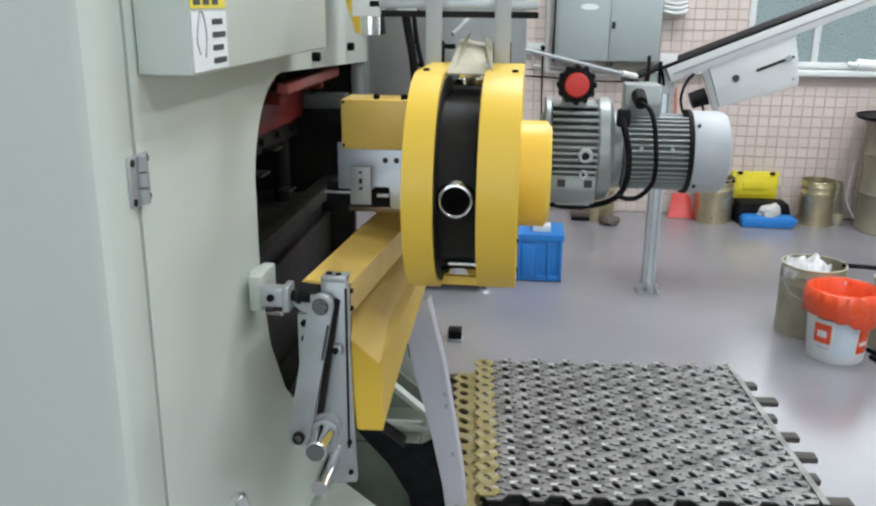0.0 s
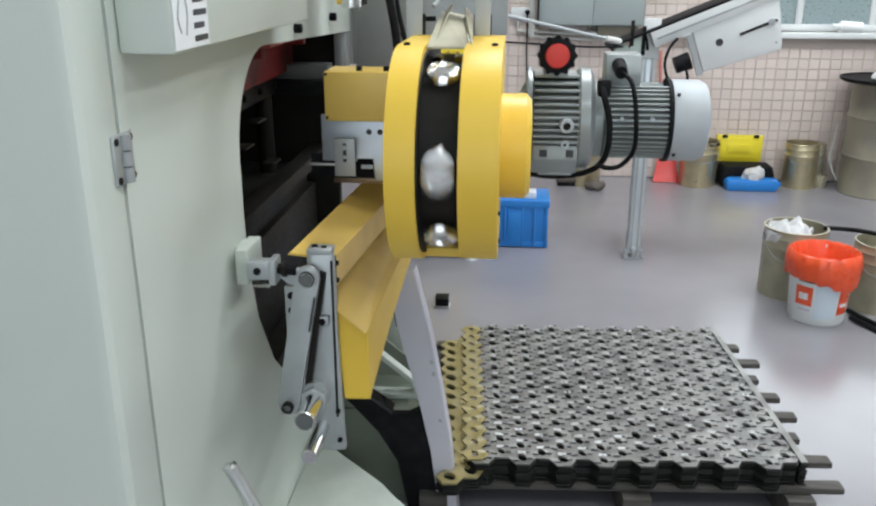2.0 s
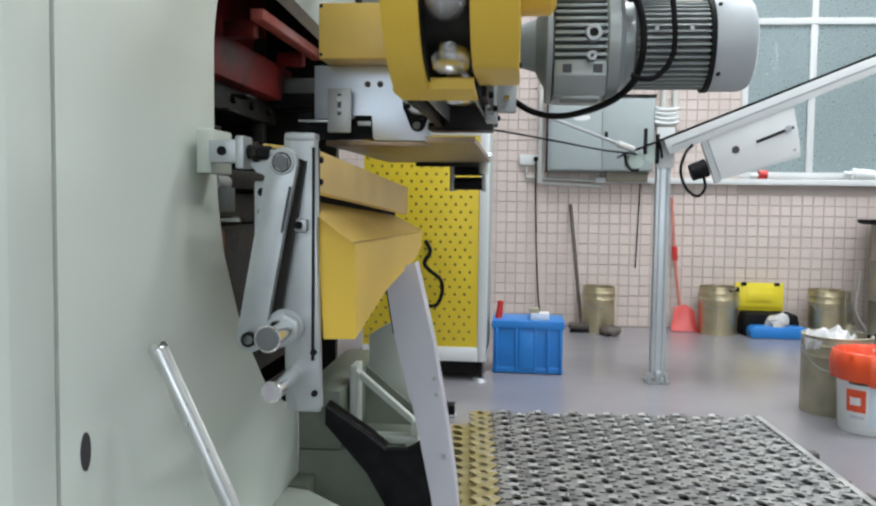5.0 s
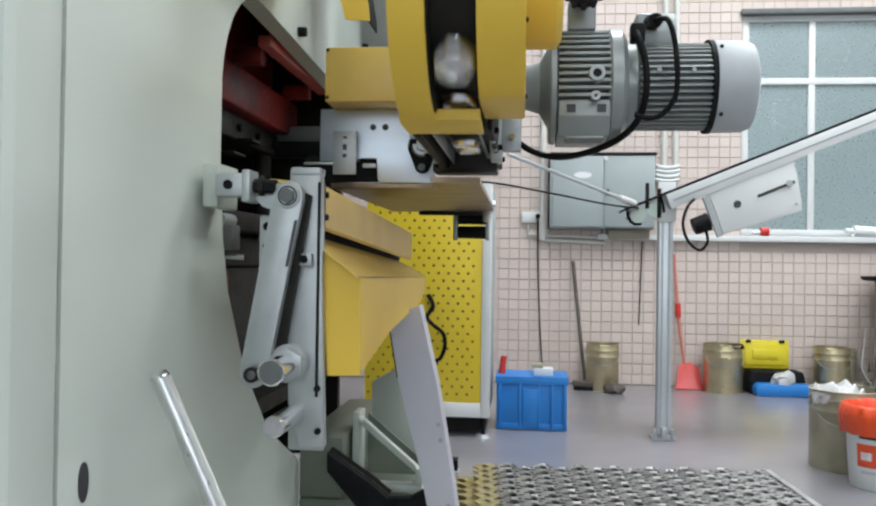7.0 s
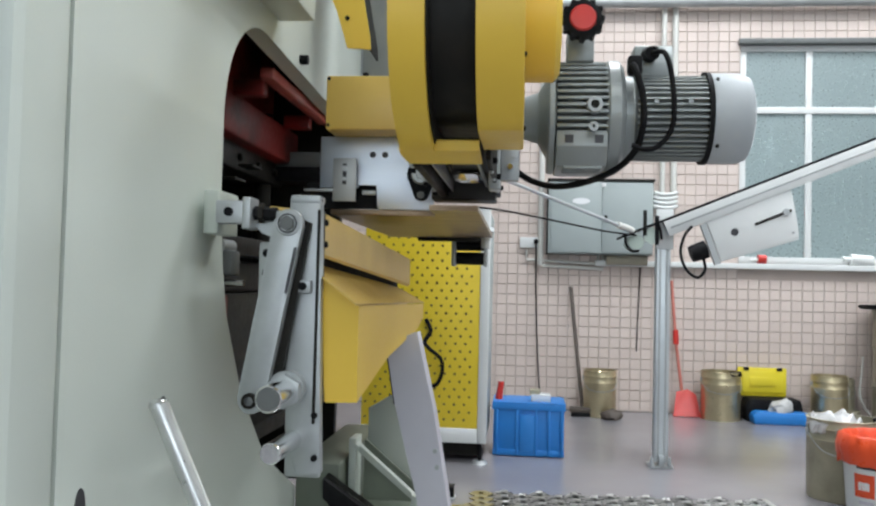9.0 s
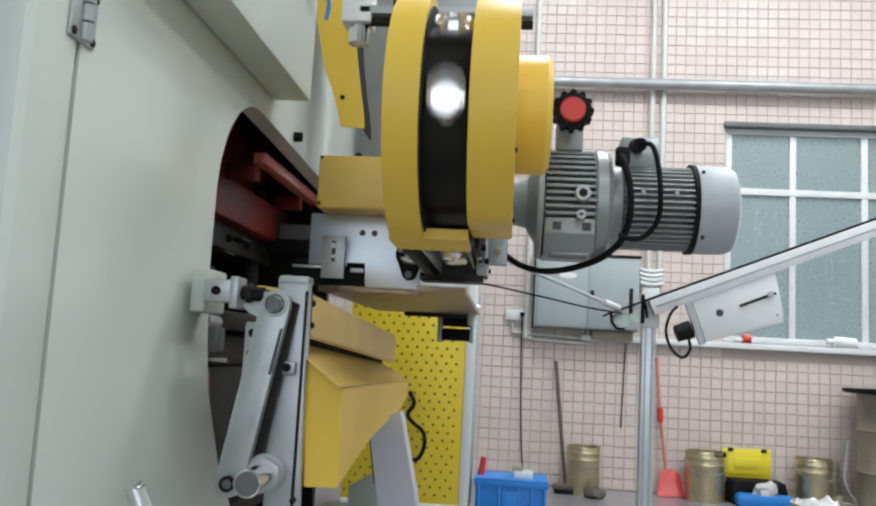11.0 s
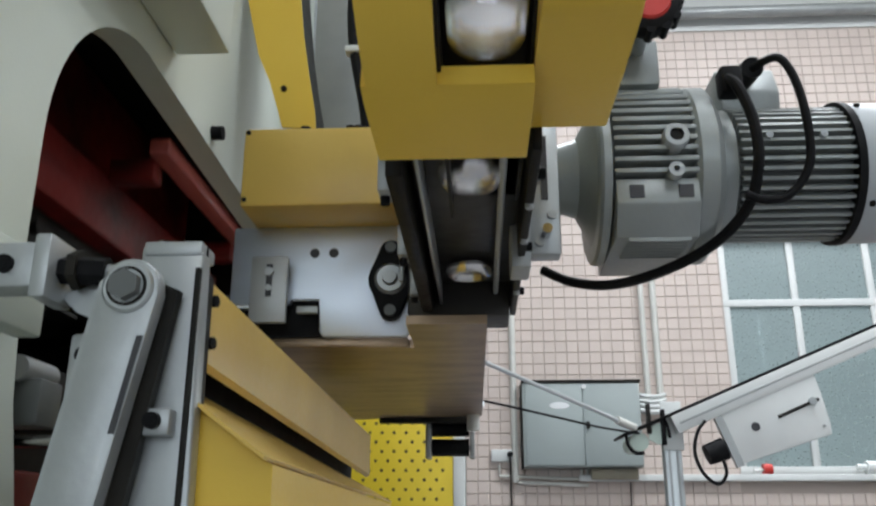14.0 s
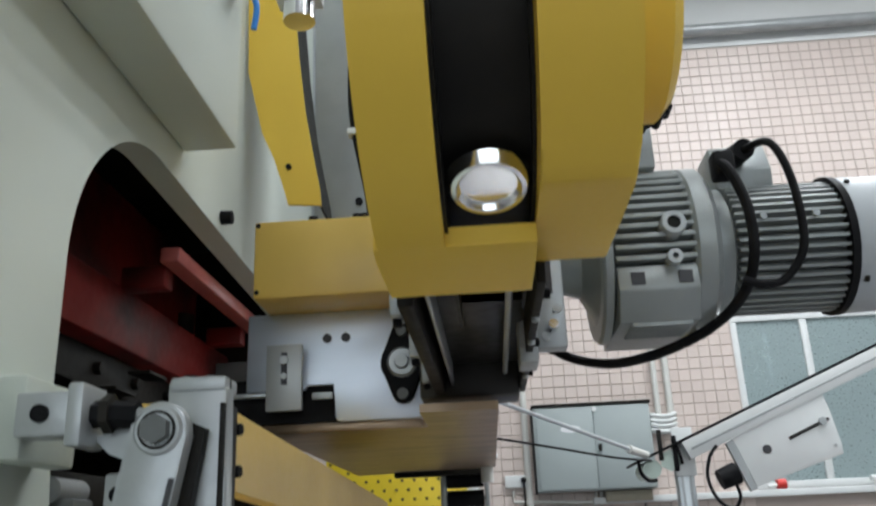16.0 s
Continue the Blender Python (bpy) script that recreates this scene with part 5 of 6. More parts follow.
# ---- perforated cover and what stands beside it ----
def perforated_cover():
    p = thing("perforated_cabinet", (-0.45, 4.65, 0), "bright yellow perforated cabinet door in a white frame", "cabinet")
    part("door_sheet", bx(-0.85, -0.205, 4.64, 4.65, 0.19, 1.36, 0.002), BRIGHT_YELLOW, p)
    part("frame_post", bx(-0.205, -0.155, 4.635, 4.69, 0.11, 1.4, 0.004), WHITE, p)
    part("frame_rail", bx(-0.85, -0.205, 4.636, 4.69, 0.11, 0.19, 0.004), WHITE, p)
    part("frame_rail", bx(-0.85, -0.205, 4.636, 4.69, 1.36, 1.4, 0.004), WHITE, p)
    part("cabinet_body", bx(-0.85, -0.16, 4.7, 5.3, 0.12, 1.39, 0.004), GREY_BOX, p)
    part("kick_plate", bx(-0.85, -0.19, 4.72, 5.3, 0.03, 0.12), DARK, p)
    for x in (-0.19, -0.8):
        ft = part("levelling_foot", cyl((x, 4.66, 0.0), (x, 4.66, 0.018), 0.045, 0.035, seg=20), STEEL, p)
        part("foot_stem", cyl((x, 4.66, 0.018), (x, 4.66, 0.11), 0.012, seg=10), BLACK, ft)
    # punched holes
    bm = bmesh.new()
    j = 0
    z = 0.235
    while z < 1.33:
        x = -0.83 + (0.0275 if j % 2 else 0)
        while x < -0.225:
            cyl((x, 4.6385, z), (x, 4.6405, z), 0.0075, seg=8, bm=bm)
            x += 0.055
        z += 0.0415
        j += 1
    tagged(part("punched_hole", bm, HOLE, p, smooth=0), kind="stuff")
    h = thing("hanging_cable", (-0.4, 4.6, 0.6), "short black cable curling out of the perforated door", "cable")
    part("cable", tube([(-0.5, 4.63, 0.78), (-0.47, 4.61, 0.72), (-0.5, 4.6, 0.66), (-0.47, 4.59, 0.62), (-0.41, 4.59, 0.57), (-0.4, 4.59, 0.5), (-0.43, 4.59, 0.43), (-0.49, 4.6, 0.42)], 0.011), BLACK, h)


perforated_cover()


def blue_crate():
    x0, x1, y0, y1, H = -0.125, 0.278, 4.9, 5.2, 0.3
    c = thing("blue_crate", ((x0 + x1) / 2, y0 + 0.15, 0), "blue ribbed plastic crate standing on the floor", "crate")
    t = 0.012
    part("front_wall", bx(x0, x1, y0, y0 + t, 0.004, H, 0.003), BLUE, c)
    part("back_wall", bx(x0, x1, y1 - t, y1, 0.004, H, 0.003), BLUE, c)
    part("end_wall", bx(x0, x0 + t, y0 + t, y1 - t, 0.004, H, 0.003), BLUE, c)
    part("end_wall", bx(x1 - t, x1, y0 + t, y1 - t, 0.004, H, 0.003), BLUE, c)
    part("crate_floor", bx(x0 + t, x1 - t, y0 + t, y1 - t, 0.0, 0.01), BLUE, c)
    part("rim", bx(x0 - 0.008, x1 + 0.008, y0 - 0.012, y0, H - 0.035, H, 0.003), BLUE, c)
    part("base_rim", bx(x0 - 0.002, x1 + 0.002, y0 - 0.006, y0, 0.005, 0.04, 0.003), BLUE, c)
    for x in (x0 + 0.02, x0 + 0.135, x1 - 0.16, x1 - 0.085, x1 - 0.012):
        part("rib", bx(x - 0.007, x + 0.007, y0 - 0.014, y0, 0.01, H - 0.03, 0.003), BLUE, c)
    part("label_holder", bx(x0 + 0.15, x1 - 0.165, y0 - 0.012, y0, 0.03, H - 0.06, 0.004), BLUE, c)
    part("lid", bx(x0 - 0.008, x1 + 0.008, y0 - 0.012, y1 + 0.01, H, H + 0.008, 0.002), BLUE, c)
    k = thing("small_carton", (0.16, 5.0, H + 0.008), "small grey and white carton lying on the crate", "carton")
    part("box", bx(0.09, 0.2, 4.95, 5.05, H + 0.008, H + 0.05, 0.003), LABEL_WHITE, k)
    part("flap", bx(0.08, 0.14, 4.96, 5.04, H + 0.05, H + 0.075, 0.003), TIN_DK, k)
    s = thing("orange_tool", (-0.1, 5.02, H), "orange plastic tool handle sticking up by the crate", "tool")
    part("tool_handle", cyl((-0.1, 5.02, H), (-0.088, 5.02, H + 0.11), 0.022, 0.017, seg=12), RED, s)


blue_crate()


# ---- things along the wall ----
def pail(name, x, y, r, h, mat, label, group="", open_top=True):
    t = thing(name, (x, y, 0), label, "pail", group)
    w = 0.004
    part("shell", lathe([(0, 0.004), (r * 0.97, 0.004), (r * 0.99, 0.0), (r, 0.006), (r, h * 0.72), (r + 0.004, h * 0.74), (r, h * 0.76), (r, h * 0.86), (r + 0.004, h * 0.88), (r, h * 0.9), (r, h - 0.006), (r + 0.005, h - 0.003), (r + 0.003, h), (r - w, h), (r - w, 0.02), (0, 0.02)], (x, y, 0), "z", 36), mat, t)
    part("ear", bx(x - r - 0.008, x - r + 0.002, y - 0.015, y + 0.015, h * 0.78, h * 0.86, 0.003), STEEL, t)
    part("bail_handle", tube([(x - r - 0.006, y, h * 0.82), (x - r * 0.8, y - r * 0.75, h * 0.62), (x, y - r - 0.008, h * 0.56), (x + r * 0.8, y - r * 0.75, h * 0.62), (x + r + 0.006, y, h * 0.82)], 0.0025, 6), STEEL, t)
    return t


def wall_row():
    t = pail("tin_pail", 0.63, 6.6, 0.125, 0.35, TIN, "gold tinplate pail by the tiled wall", "gold tin pails")
    pail("tin_pail", 1.55, 6.68, 0.145, 0.365, TIN, "gold tinplate pail with a dark rim stain", "gold tin pails")
    pail("tin_pail", 2.35, 6.68, 0.13, 0.36, TIN, "gold tinplate pail beside a thin hose", "gold tin pails")
    pail("tin_pail", 2.5, 6.79, 0.07, 0.33, TIN_DK, "dull narrow olive tin behind the pail", "gold tin pails")
    t = thing("oily_rag", (1.6, 6.68, 0.35), "dark oily rag hung over a pail edge", "rag")
    part("rag", sheet([(1.58, 6.545, 0.372), (1.68, 6.6, 0.372), (1.69, 6.6, 0.335), (1.6, 6.53, 0.34)], 0.004), BLACK, t)
    # dustpan
    d = thing("dustpan", (1.32, 6.75, 0), "red long-handled dustpan leaning on the wall", "dustpan")
    part("pan", sheet([(1.2, 6.7, 0.003), (1.41, 6.7, 0.003), (1.39, 6.8, 0.16), (1.33, 6.82, 0.2), (1.24, 6.8, 0.18)], 0.006), RED, d)
    part("pan_side", sheet([(1.41, 6.7, 0.003), (1.4, 6.62, 0.003), (1.385, 6.76, 0.12)], 0.004), RED, d)
    part("stick", tube([(1.285, 6.81, 0.18), (1.24, 6.83, 0.55), (1.2, 6.845, 1.05)], 0.012, 10, fine=3), PINK, d)
    part("grip", cyl((1.238, 6.83, 0.55), (1.232, 6.832, 0.66), 0.022, seg=12), RED, d)
    # broom
    b = thing("broom", (0.5, 6.7, 0), "dark wooden broom leaning on the tiles", "broom")
    part("stick", cyl((0.5, 6.62, 0.06), (0.41, 6.85, 0.98), 0.014, seg=10), DARK_WOOD, b)
    part("head", bx(0.4, 0.62, 6.5, 6.56, 0.03, 0.07, 0.008), DARK_WOOD, b)
    part("bristles", bx(0.41, 0.61, 6.5, 6.56, 0.0, 0.03, 0.004), BLACK, b)
    k = thing("rag_heap", (0.66, 6.4, 0), "small dark heap of greasy rags on the floor", "rag")
    bm = bmesh.new()
    bmesh.ops.create_icosphere(bm, subdivisions=3, radius=0.06, matrix=Matrix.Translation((0.7, 6.42, 0.03)) @ Matrix.Diagonal((1.4, 1, 0.7, 1)))
    for v in bm.verts:
        v.co += Vector((1, 1, 1)) * 0.02 * noise.noise(v.co * 25)
        v.co.z = max(v.co.z, 0.002)
    part("rag", bm, DARK_WOOD, k)
    # tool box
    tb = thing("tool_box", (1.98, 6.66, 0), "open plastic tool box with a yellow lid and blue tray", "tool box")
    part("lower_body", prism([(1.73, 0.0), (2.12, 0.0), (2.14, 0.1), (2.12, 0.17), (1.75, 0.17), (1.72, 0.1)], "y", 6.6, 6.8, 0.01), BLACK, tb)
    part("front_tray", prism([(1.75, 0.0), (2.12, 0.0), (2.17, 0.06), (2.14, 0.09), (1.77, 0.09), (1.74, 0.06)], "y", 6.47, 6.6, 0.012), BLUE, tb)
    lid = part("lid", bx(1.7, 2.07, 6.78, 6.82, 0.17, 0.39, 0.012), TOOL_YELLOW, tb)
    part("lid_panel", bx(1.735, 2.035, 6.77, 6.782, 0.2, 0.365, 0.004), TOOL_YELLOW, lid)
    part("lid_rib", bx(1.79, 1.98, 6.762, 6.772, 0.25, 0.32, 0.003), TOOL_YELLOW, lid)
    for x in (1.76, 2.01):
        part("latch", bx(x - 0.02, x + 0.02, 6.762, 6.772, 0.37, 0.395, 0.003), DARK, lid)
    g = thing("plastic_bag", (1.96, 6.52, 0.09), "crumpled clear plastic bag in the tool tray", "bag")
    bm = bmesh.new()
    bmesh.ops.create_icosphere(bm, subdivisions=3, radius=0.07, matrix=Matrix.Translation((1.96, 6.54, 0.11)) @ Matrix.Diagonal((1.3, 0.8, 0.9, 1)))
    for v in bm.verts:
        v.co += Vector((1, 1, 1.2)) * 0.03 * noise.noise(v.co * 22)
    part("film", bm, PLASTIC_FILM, g)
    # grey barrel at the side, with rags on its lid
    br = thing("steel_drum", (2.92, 6.55, 0), "tall grey-brown steel drum by the wall", "drum")
    part("shell", lathe([(0, 0), (0.29, 0), (0.295, 0.01), (0.29, 0.02), (0.29, 0.28), (0.3, 0.3), (0.29, 0.32), (0.29, 0.58), (0.3, 0.6), (0.29, 0.62), (0.29, 0.84), (0.296, 0.86), (0.29, 0.87), (0, 0.87)], (2.92, 6.55, 0), "z", 48), DRUM, br)
    part("tray", lathe([(0, 0.0), (0.34, 0.0), (0.36, 0.012), (0.36, 0.03), (0.35, 0.03), (0.34, 0.018), (0, 0.012)], (2.87, 6.5, 0.87), "z", 40), BLACK, br, "black tray on top")
    rg = thing("rag", (2.84, 6.45, 0.9), "white rag lying on the drum tray", "rag")
    bm = bmesh.new()
    bmesh.ops.create_icosphere(bm, subdivisions=3, radius=0.09, matrix=Matrix.Translation((2.82, 6.42, 0.92)) @ Matrix.Diagonal((1.4, 1, 0.55, 1)))
    for v in bm.verts:
        v.co += Vector((1, 1, 1)) * 0.035 * noise.noise(v.co * 18)
    part("cloth", bm, CLOTH, rg)
    hs = thing("thin_hose", (2.62, 6.7, 0), "thin grey hose hanging beside the drum", "hose")
    part("hose", tube([(2.64, 6.8, 0.5), (2.62, 6.78, 0.35), (2.6, 6.75, 0.2), (2.66, 6.7, 0.06), (2.72, 6.65, 0.012)], 0.007, 8), PVC, hs)
    pot = thing("small_pot", (2.52, 6.68, 0), "small dull tin pot on the floor", "pot")
    part("pot_shell", lathe([(0, 0), (0.05, 0), (0.055, 0.1), (0.05, 0.1), (0.046, 0.01), (0, 0.01)], (2.52, 6.68, 0), "z", 20), TIN_DK, pot)


wall_row()


def bucket_corner():
    b = thing("paint_bucket", (1.612, 3.93, 0), "white plastic paint bucket lined with an orange-red bag", "bucket")
    x, y, h = 1.612, 3.93, 0.345
    part("shell", lathe([(0, 0.006), (0.125, 0.006), (0.13, 0.0), (0.134, 0.008), (0.152, h - 0.05), (0.158, h - 0.045), (0.153, h - 0.03), (0.155, h), (0.15, h), (0.13, 0.03), (0, 0.03)], (x, y, 0), "z", 40), WHITE, b)

    def wrap(name, a0, a1, z0, z1, mat, lab=""):
        bm = bmesh.new()
        prev = None
        for i in range(9):
            a = math.radians(a0 + (a1 - a0) * i / 8)
            row = []
            for z in (z0, z1):
                r = 0.134 + (0.018 / (h - 0.058)) * (z - 0.008) + 0.0008
                row.append(bm.verts.new((x + r * math.cos(a), y + r * math.sin(a), z)))
            if prev:
                bm.faces.new((prev[0], row[0], row[1], prev[1]))
            prev = row
        return part(name, bm, mat, b, lab)

    wrap("label_panel", 205, 240, 0.1, 0.2, ORANGE, "orange printed label")
    wrap("print_bar", 210, 243, 0.222, 0.245, INK)
    wrap("print_bar", 212, 232, 0.13, 0.165, LABEL_WHITE)
    wrap("label_panel", 292, 325, 0.06, 0.2, ORANGE, "orange printed label")
    wrap("print_bar", 297, 320, 0.1, 0.12, LABEL_WHITE)
    wrap("print_bar", 212, 238, 0.07, 0.085, PALE_STEEL)
    wrap("label_ground", 245, 288, 0.04, 0.25, PALE_BLUE, "pale blue label")
    # bag folded over the rim
    bm = bmesh.new()
    rings = []
    prof = [(0.168, 0.24), (0.176, 0.27), (0.178, 0.31), (0.168, h + 0.012), (0.158, h + 0.018), (0.145, h), (0.135, h - 0.08), (0.1, h - 0.16), (0.0, h - 0.18)]
    for k, (r, z) in enumerate(prof):
        ring = []
        for i in range(64):
            a = 2 * math.pi * i / 64
            f = 0.010 * noise.noise(Vector((math.cos(a) * 6, math.sin(a) * 6, k * 0.7))) + 0.004 * math.sin(a * 19 + k)
            dz = (-0.045 * max(0, math.sin(a + 2.2)) + 0.02 * noise.noise(Vector((math.cos(a) * 4, math.sin(a) * 4, 3)))) if k < 2 else 0.006 * noise.noise(Vector((math.cos(a) * 5, math.sin(a) * 5, 9)))
            rr = max(r + (f if r > 0.01 else 0), 0.0005)
            ring.append(bm.verts.new((x + rr * math.cos(a), y + rr * math.sin(a), z + dz)))
        rings.append(ring)
    for p, q in zip(rings, rings[1:]):
        for i in range(64):
            bm.faces.new((p[i], p[(i + 1) % 64], q[(i + 1) % 64], q[i]))
    part("bag", bm, ORANGE, b, "orange-red plastic bag folded over the rim", smooth=60)
    # olive tin behind, full of offcuts
    pail("scrap_pail", 1.575, 4.27, 0.16, 0.38, TIN_DK, "dull olive tin pail full of white offcuts")
    o = thing("offcut_heap", (1.57, 4.27, 0.3), "white film offcuts heaped in the olive pail", "offcuts")
    bm = bmesh.new()
    bmesh.ops.create_icosphere(bm, subdivisions=4, radius=0.12, matrix=Matrix.Translation((1.53, 4.25, 0.35)) @ Matrix.Diagonal((1, 1, 0.4, 1)))
    for v in bm.verts:
        v.co += Vector((0.5, 0.5, 1.2)) * 0.04 * noise.noise(v.co * 28)
    part("film", bm, PLASTIC_FILM, o)
    pail("scrap_pail", 1.98, 4.1, 0.15, 0.36, TIN_DK, "dull olive tin pail with a black bag edge")
    h = thing("black_hose", (1.95, 4.0, 0), "black hose lying across the pail and floor", "hose")
    part("hose", tube([(1.72, 4.28, 0.37), (1.86, 4.2, 0.385), (2.0, 4.1, 0.385), (2.3, 4.0, 0.37)], 0.012), BLACK, h)
    h = thing("floor_cable", (1.9, 3.6, 0), "black cable bundle lying on the floor", "cable")
    part("cable", tube([(1.78, 3.9, 0.014), (1.86, 3.72, 0.014), (1.98, 3.58, 0.014), (2.2, 3.5, 0.014)], 0.014), BLACK, h)
    part("cable", tube([(1.8, 4.0, 0.012), (1.9, 3.78, 0.012), (2.05, 3.64, 0.012), (2.3, 3.6, 0.012)], 0.012), BLACK, h)
    k = thing("floor_bracket", (-0.3, 3.88, 0), "small black steel bracket bolted to the floor", "bracket")
    part("web", bx(-0.335, -0.265, 3.87, 3.885, 0.0, 0.05, 0.003), BLACK, k)
    part("flange", bx(-0.335, -0.265, 3.84, 3.92, 0.05, 0.058, 0.002), BLACK, k)
    part("base", bx(-0.34, -0.26, 3.84, 3.92, 0.0, 0.006, 0.002), STEEL, k)


bucket_corner()


def wall_fixtures():
    e = thing("electric_cabinet", (0.63, WY, 1.24), "grey steel electric cabinet on the tiled wall", "cabinet")
    part("body", bx(0.215, 1.03, 6.71, WY - 0.004, 1.245, 1.82, 0.006), GREY_BOX, e)
    part("door", bx(0.235, 0.63, 6.698, 6.71, 1.255, 1.81, 0.004), GREY_BOX, e)
    part("door", bx(0.636, 1.025, 6.698, 6.71, 1.255, 1.81, 0.004), GREY_BOX, e)
    part("top_lip", bx(0.21, 1.04, 6.69, WY - 0.004, 1.82, 1.838, 0.003), DARK, e)
    # Solid dark strip standing in for the shadow beside the cabinet body.
    part("side_shadow_gap", bx(0.205, 0.217, 6.72, WY - 0.004, 1.24, 1.82, 0.002), DARK, e)
    part("handle", bx(0.65, 0.675, 6.682, 6.698, 1.5, 1.55, 0.004), DARK, e)
    part("name_plate", prism([(0.47 + 0.07 * math.cos(a), 1.66 + 0.025 * math.sin(a)) for a in [2 * math.pi * i / 20 for i in range(20)]], "y", 6.695, 6.698), LABEL_WHITE, e)
    part("corner_screw", cyl((0.645, 6.69, 1.79), (0.645, 6.698, 1.79), 0.018, seg=10), WHITE, e)
    s = thing("wall_socket", (0.09, WY, 1.33), "white surface socket box with a black plug", "socket")
    part("socket_box", bx(-0.005, 0.175, 6.835, WY - 0.004, 1.29, 1.375, 0.006), WHITE, s)
    part("plug", cyl((0.125, 6.81, 1.34), (0.125, 6.836, 1.34), 0.02, seg=14), BLACK, s)
    part("cord", tube([(0.125, 6.815, 1.33), (0.13, 6.84, 1.0), (0.145, 6.84, 0.6), (0.17, 6.8, 0.2), (0.2, 6.7, 0.02)], 0.006, 8), DARK, s)
    c = thing("pull_cord", (0.94, WY, 0.8), "thin dark cord hanging on the tiles", "cord")
    part("cord", tube([(0.955, 6.86, 1.15), (0.945, 6.86, 0.8), (0.935, 6.86, 0.48)], 0.005, 8), DARK, c)

    def conduit(path, r, label):
        t = thing("conduit", path[0], label, "pipe", "wall pipes")
        part("pipe", tube(path, r, 12, fine=1), PVC, t)
        return t

    y = WY - 0.03
    conduit([(1.205, y, 4.75), (1.205, y, 1.63)], 0.024, "white plastic pipe running up the tiles")
    conduit([(1.115, y - 0.01, 4.75), (1.115, y - 0.01, 1.75)], 0.021, "grey-white plastic pipe running up the tiles")
    conduit([(0.16, y, 4.75), (0.16, y, 1.15)], 0.024, "white plastic pipe beside the electric cabinet")
    conduit([(0.05, y, 1.27), (0.05, y, 1.195), (0.62, y, 1.17), (0.62, y, 1.24)], 0.012, "thin white plastic pipe under the cabinet")
    conduit([(0.18, y, 1.15), (0.66, y, 1.13), (0.66, y, 1.24)], 0.014, "thin white plastic pipe under the cabinet")
    p = thing("pipe_coil", (1.13, 6.83, 1.7), "coiled white hose hung on the pipe", "hose")
    for k in range(4):
        part("coil", tube([(1.13 + 0.09 * math.cos(a), 6.79 + 0.04 * math.sin(a), 1.63 + 0.035 * k + 0.01 * math.cos(a * 2)) for a in [2 * math.pi * i / 12 for i in range(13)]], 0.015, 8, fine=3), WHITE, p)
    d = thing("wire_duct", (0.85, 6.8, 1.12), "brown wiring duct under the electric cabinet", "duct")
    part("duct_body", bx(0.68, 1.0, 6.78, WY - 0.004, 1.165, 1.24, 0.004), DRUM, d)
    r = thing("ceiling_pipe", (1.6, 6.7, 3.27), "grey pipe running along the tiled wall", "pipe")
    part("pipe", tube([(-2.5, 6.78, 3.27), (5.5, 6.78, 3.27)], 0.045, 14, fine=1), GREY_STEEL, r)
    r = thing("ceiling_pipe", (1.6, 6.78, 4.82), "grey pipe running along the wall under the white band", "pipe")
    part("pipe", tube([(-2.5, 6.78, 4.83), (5.5, 6.78, 4.83)], 0.05, 14, fine=1), GREY_STEEL, r)
    k = thing("red_tape_roll", (1.9, 6.85, 1.2), "small red tape roll lying on the sill", "tape")
    part("roll", cyl((1.86, 6.84, 1.235), (1.92, 6.84, 1.235), 0.035, seg=18), RED, k)
    part("core", cyl((1.8, 6.84, 1.225), (1.86, 6.84, 1.23), 0.012, seg=10), WHITE, k)
    w = thing("sill_bottle", (2.62, 6.85, 1.2), "white bottle lying on the sill", "bottle")
    part("bottle_body", cyl((2.56, 6.85, 1.245), (2.72, 6.85, 1.235), 0.045, seg=18), WHITE, w)
    part("bottle_neck", cyl((2.5, 6.85, 1.25), (2.56, 6.85, 1.246), 0.02, seg=12), WHITE, w)


wall_fixtures()


# ---- travelling lids ----
LID_COUNT = 10


def tin_lids():
    first = thing("tinplate_disc", (0, 0, 0), "shiny round tinplate lid riding on the conveyor", "lid", "lids on the conveyor")
    part("lid_panel", lathe([(0, 0.004), (0.0215, 0.004), (0.0235, 0.0085), (0.0235, 0.0065), (0.0222, 0.001), (0, 0.001)], (0, 0, 0), "z", 32), LID_METAL, first)
    part("lid_rim", lathe([(0.0236, 0.0085), (0.0245, 0.0095), (0.028, 0.009), (0.031, 0.004), (0.033, 0.0), (0.031, -0.002), (0.027, 0.002), (0.0236, 0.0085)], (0, 0, 0), "z", 32), LID_METAL, first, "curled bright rim")
    return [first] + [copy_thing(first, Matrix()) for _ in range(LID_COUNT - 1)]


LIDS = tin_lids()


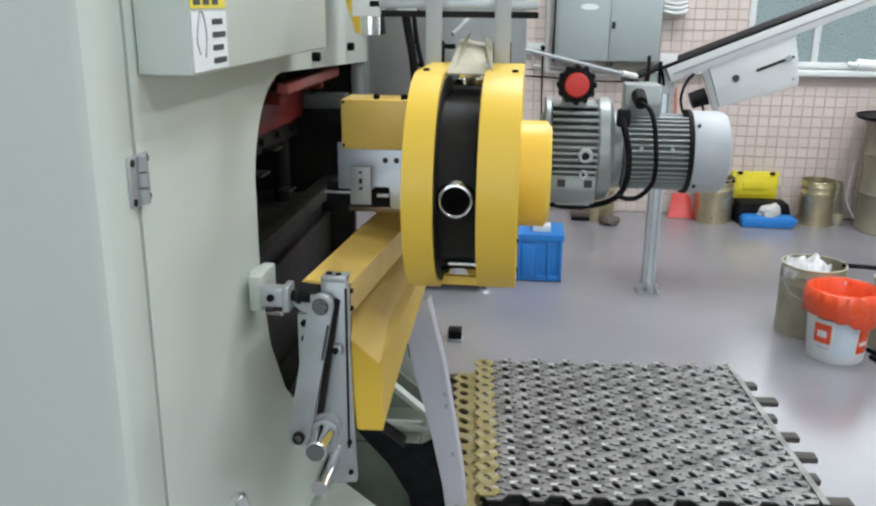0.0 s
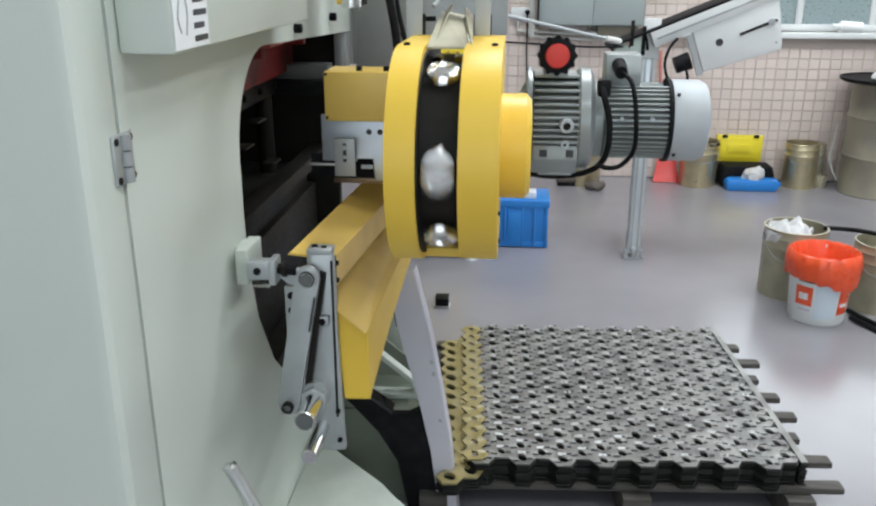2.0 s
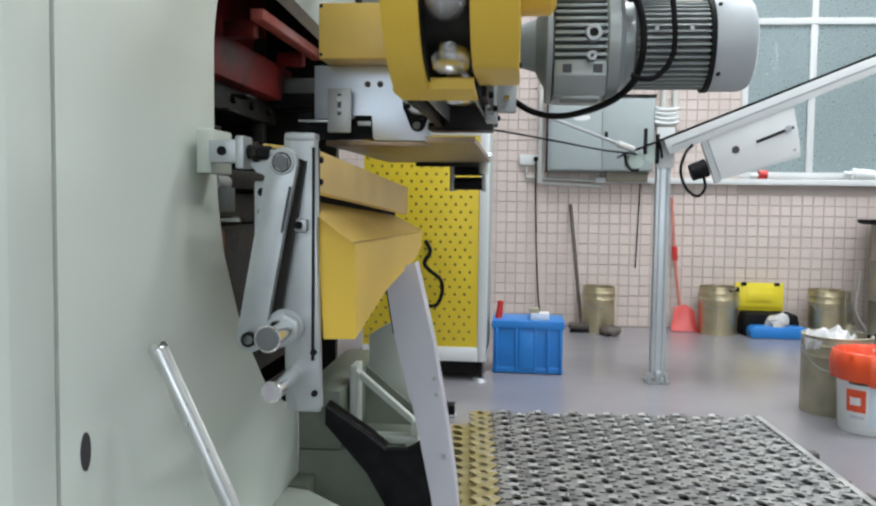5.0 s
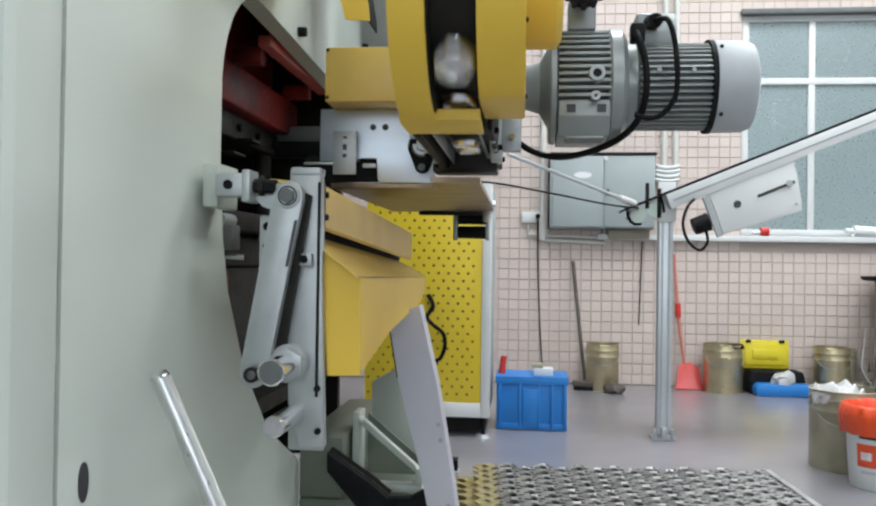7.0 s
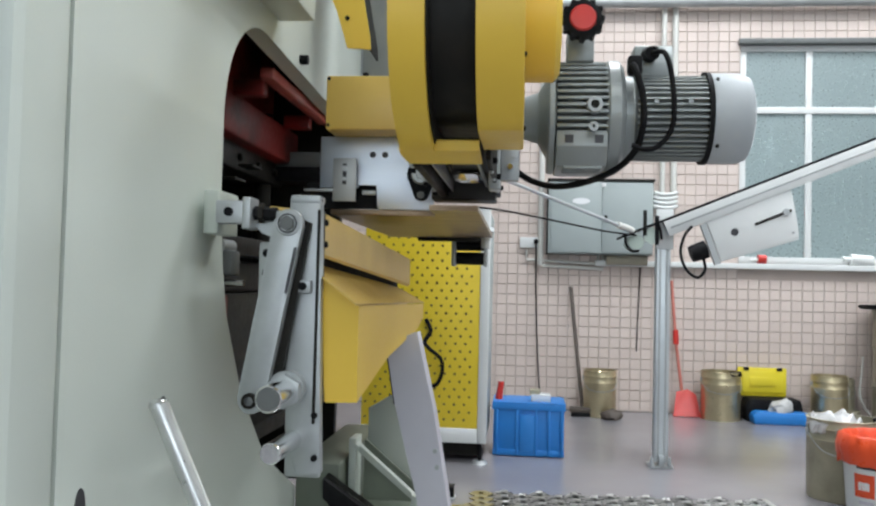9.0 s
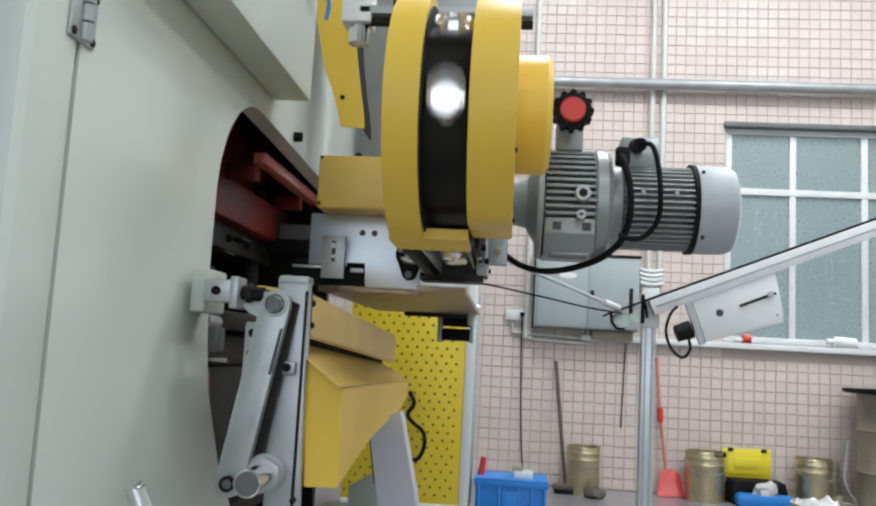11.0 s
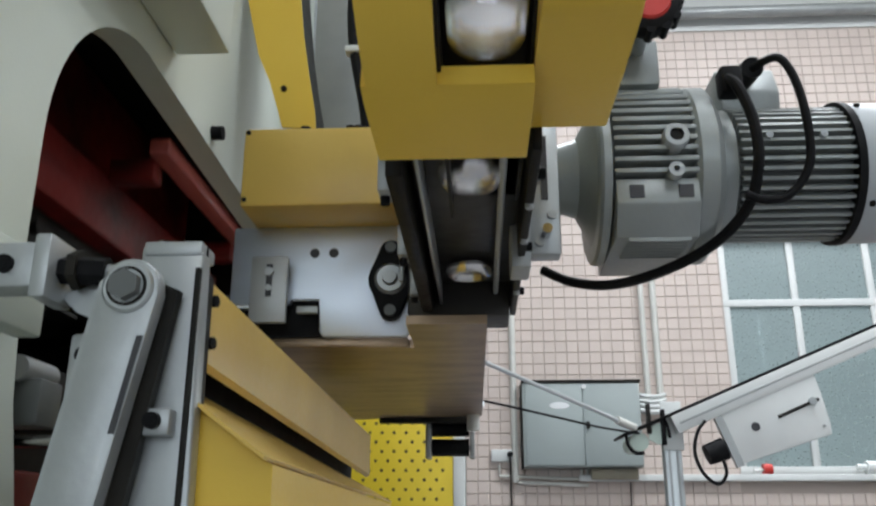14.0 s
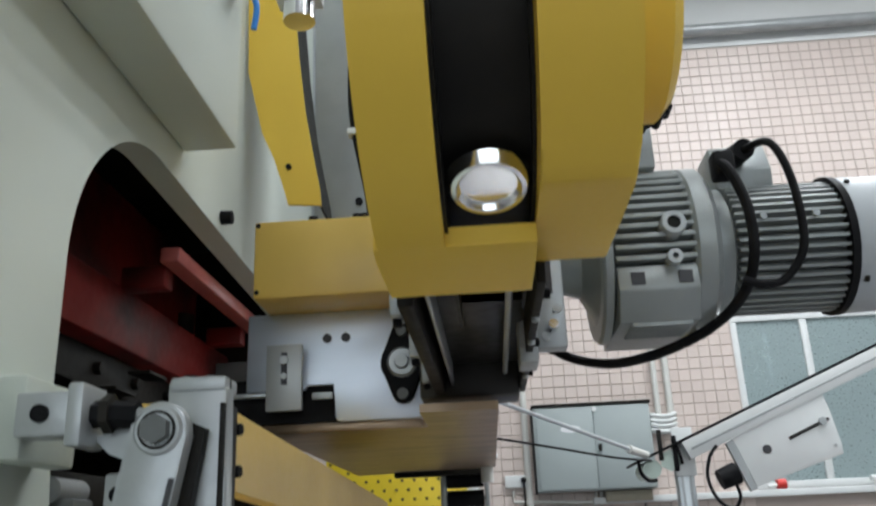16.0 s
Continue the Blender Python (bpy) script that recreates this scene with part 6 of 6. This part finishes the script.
# ---- wall tiles, last ----
def wall_tiles():
    pitch, gap, d = 0.0825, 0.005, 0.006
    me = bpy.data.meshes.new("tile")
    a = (pitch - gap) / 2
    b = a - 0.003
    vs = [(-a, 0, -a), (a, 0, -a), (a, 0, a), (-a, 0, a), (-b, -d, -b), (b, -d, -b), (b, -d, b), (-b, -d, b)]
    fs = [(4, 5, 6, 7), (0, 1, 5, 4), (1, 2, 6, 5), (2, 3, 7, 6), (3, 0, 4, 7)]
    me.from_pydata(vs, [], fs)
    me.materials.append(TILE)
    rest_v, rest_f = [], []
    count = 0
    for i in range(-28, 62):
        for j in range(0, 57):
            x, z = i * pitch + 0.02, 0.045 + j * pitch
            if 1.72 - a < x < 4.4 + a and 1.2 - 0.1 < z < 2.96 + a:
                continue
            if 0.3 < x < 1.75 and z < 1.15 and count < 240:
                ob = new("tile", me)
                ob.location = (x, WY, z)
                ob.parent = WALL
                count += 1
            else:
                n = len(rest_v)
                rest_v += [(x + p, WY + q, z + r) for p, q, r in vs]
                rest_f += [tuple(n + k for k in f) for f in fs]
    rm = bpy.data.meshes.new("tile_field")
    rm.from_pydata(rest_v, [], rest_f)
    rm.materials.append(TILE)
    ob = new("tile_field", rm)
    ob.parent = WALL
    tagged(ob, kind="stuff")


wall_tiles()


# ---- what moves ----
def lid_pose(s):
    """The lid's pose s metres along its way: under the belt, round the drum, back inside the press."""
    r = DR - 0.034
    flat = 2.35 - DY
    arc = math.pi * r
    zb = DZ - r
    if s < flat:
        return pose(-0.0755 - 0.019 * max(0.0, min(1.0, (2.35 - s - 1.4) / 0.16)), 2.35 - s, zb, 180, 0, 0)
    if s < flat + arc:
        a = (s - flat) / r
        return pose(-0.0755, DY - r * math.sin(a), DZ - r * math.cos(a), 180 - math.degrees(a), 0, 0)
    u = s - flat - arc
    return pose(-0.0755, DY + u, DZ + r, 0, 0, 0)


def lid_starts():
    """Moments at which a batch's middle passes the front of the drum."""
    first = [0.16 + 0.456 * k for k in range(-1, 18)]
    second = [9.488 + 0.46 * k for k in range(0, 15)]
    return first + second


def motions():
    speed, gap = 2.0, 0.068
    middle = (2.35 - DY) + math.pi * (DR - 0.034) / 2
    total = middle * 2
    for k, lid in enumerate(LIDS):
        rows = []
        turn, place = k // 5, k % 5
        last = -1.0
        for n, t0 in enumerate(lid_starts()):
            if n % 2 != turn:
                continue
            tm = t0 + (place - 2) * gap
            half = 0.4
            for i in range(9):
                t = tm - half + 2 * half * i / 8
                s = middle + (t - tm) * speed
                if t > last + 0.03 and 0.0 <= t <= 16.0:
                    rows.append((t, lid_pose(max(0.0, min(s, total)))))
                    last = t
        if rows[0][0] > 0.0:
            rows.insert(0, (0.0, rows[0][1]))
        if rows[-1][0] < 16.0:
            rows.append((16.0, rows[-1][1]))
        walk(lid, rows)
    rows = []
    t = 0.0
    i = 0
    while t < 16.0:
        lift = 0.06 if i % 2 else 0.0
        rows.append((t, pose(-0.95, 2.2, 1.45 + lift)))
        t += 0.228
        i += 1
    rows.append((16.0, pose(-0.95, 2.2, 1.45)))
    walk(RAM, rows)


motions()
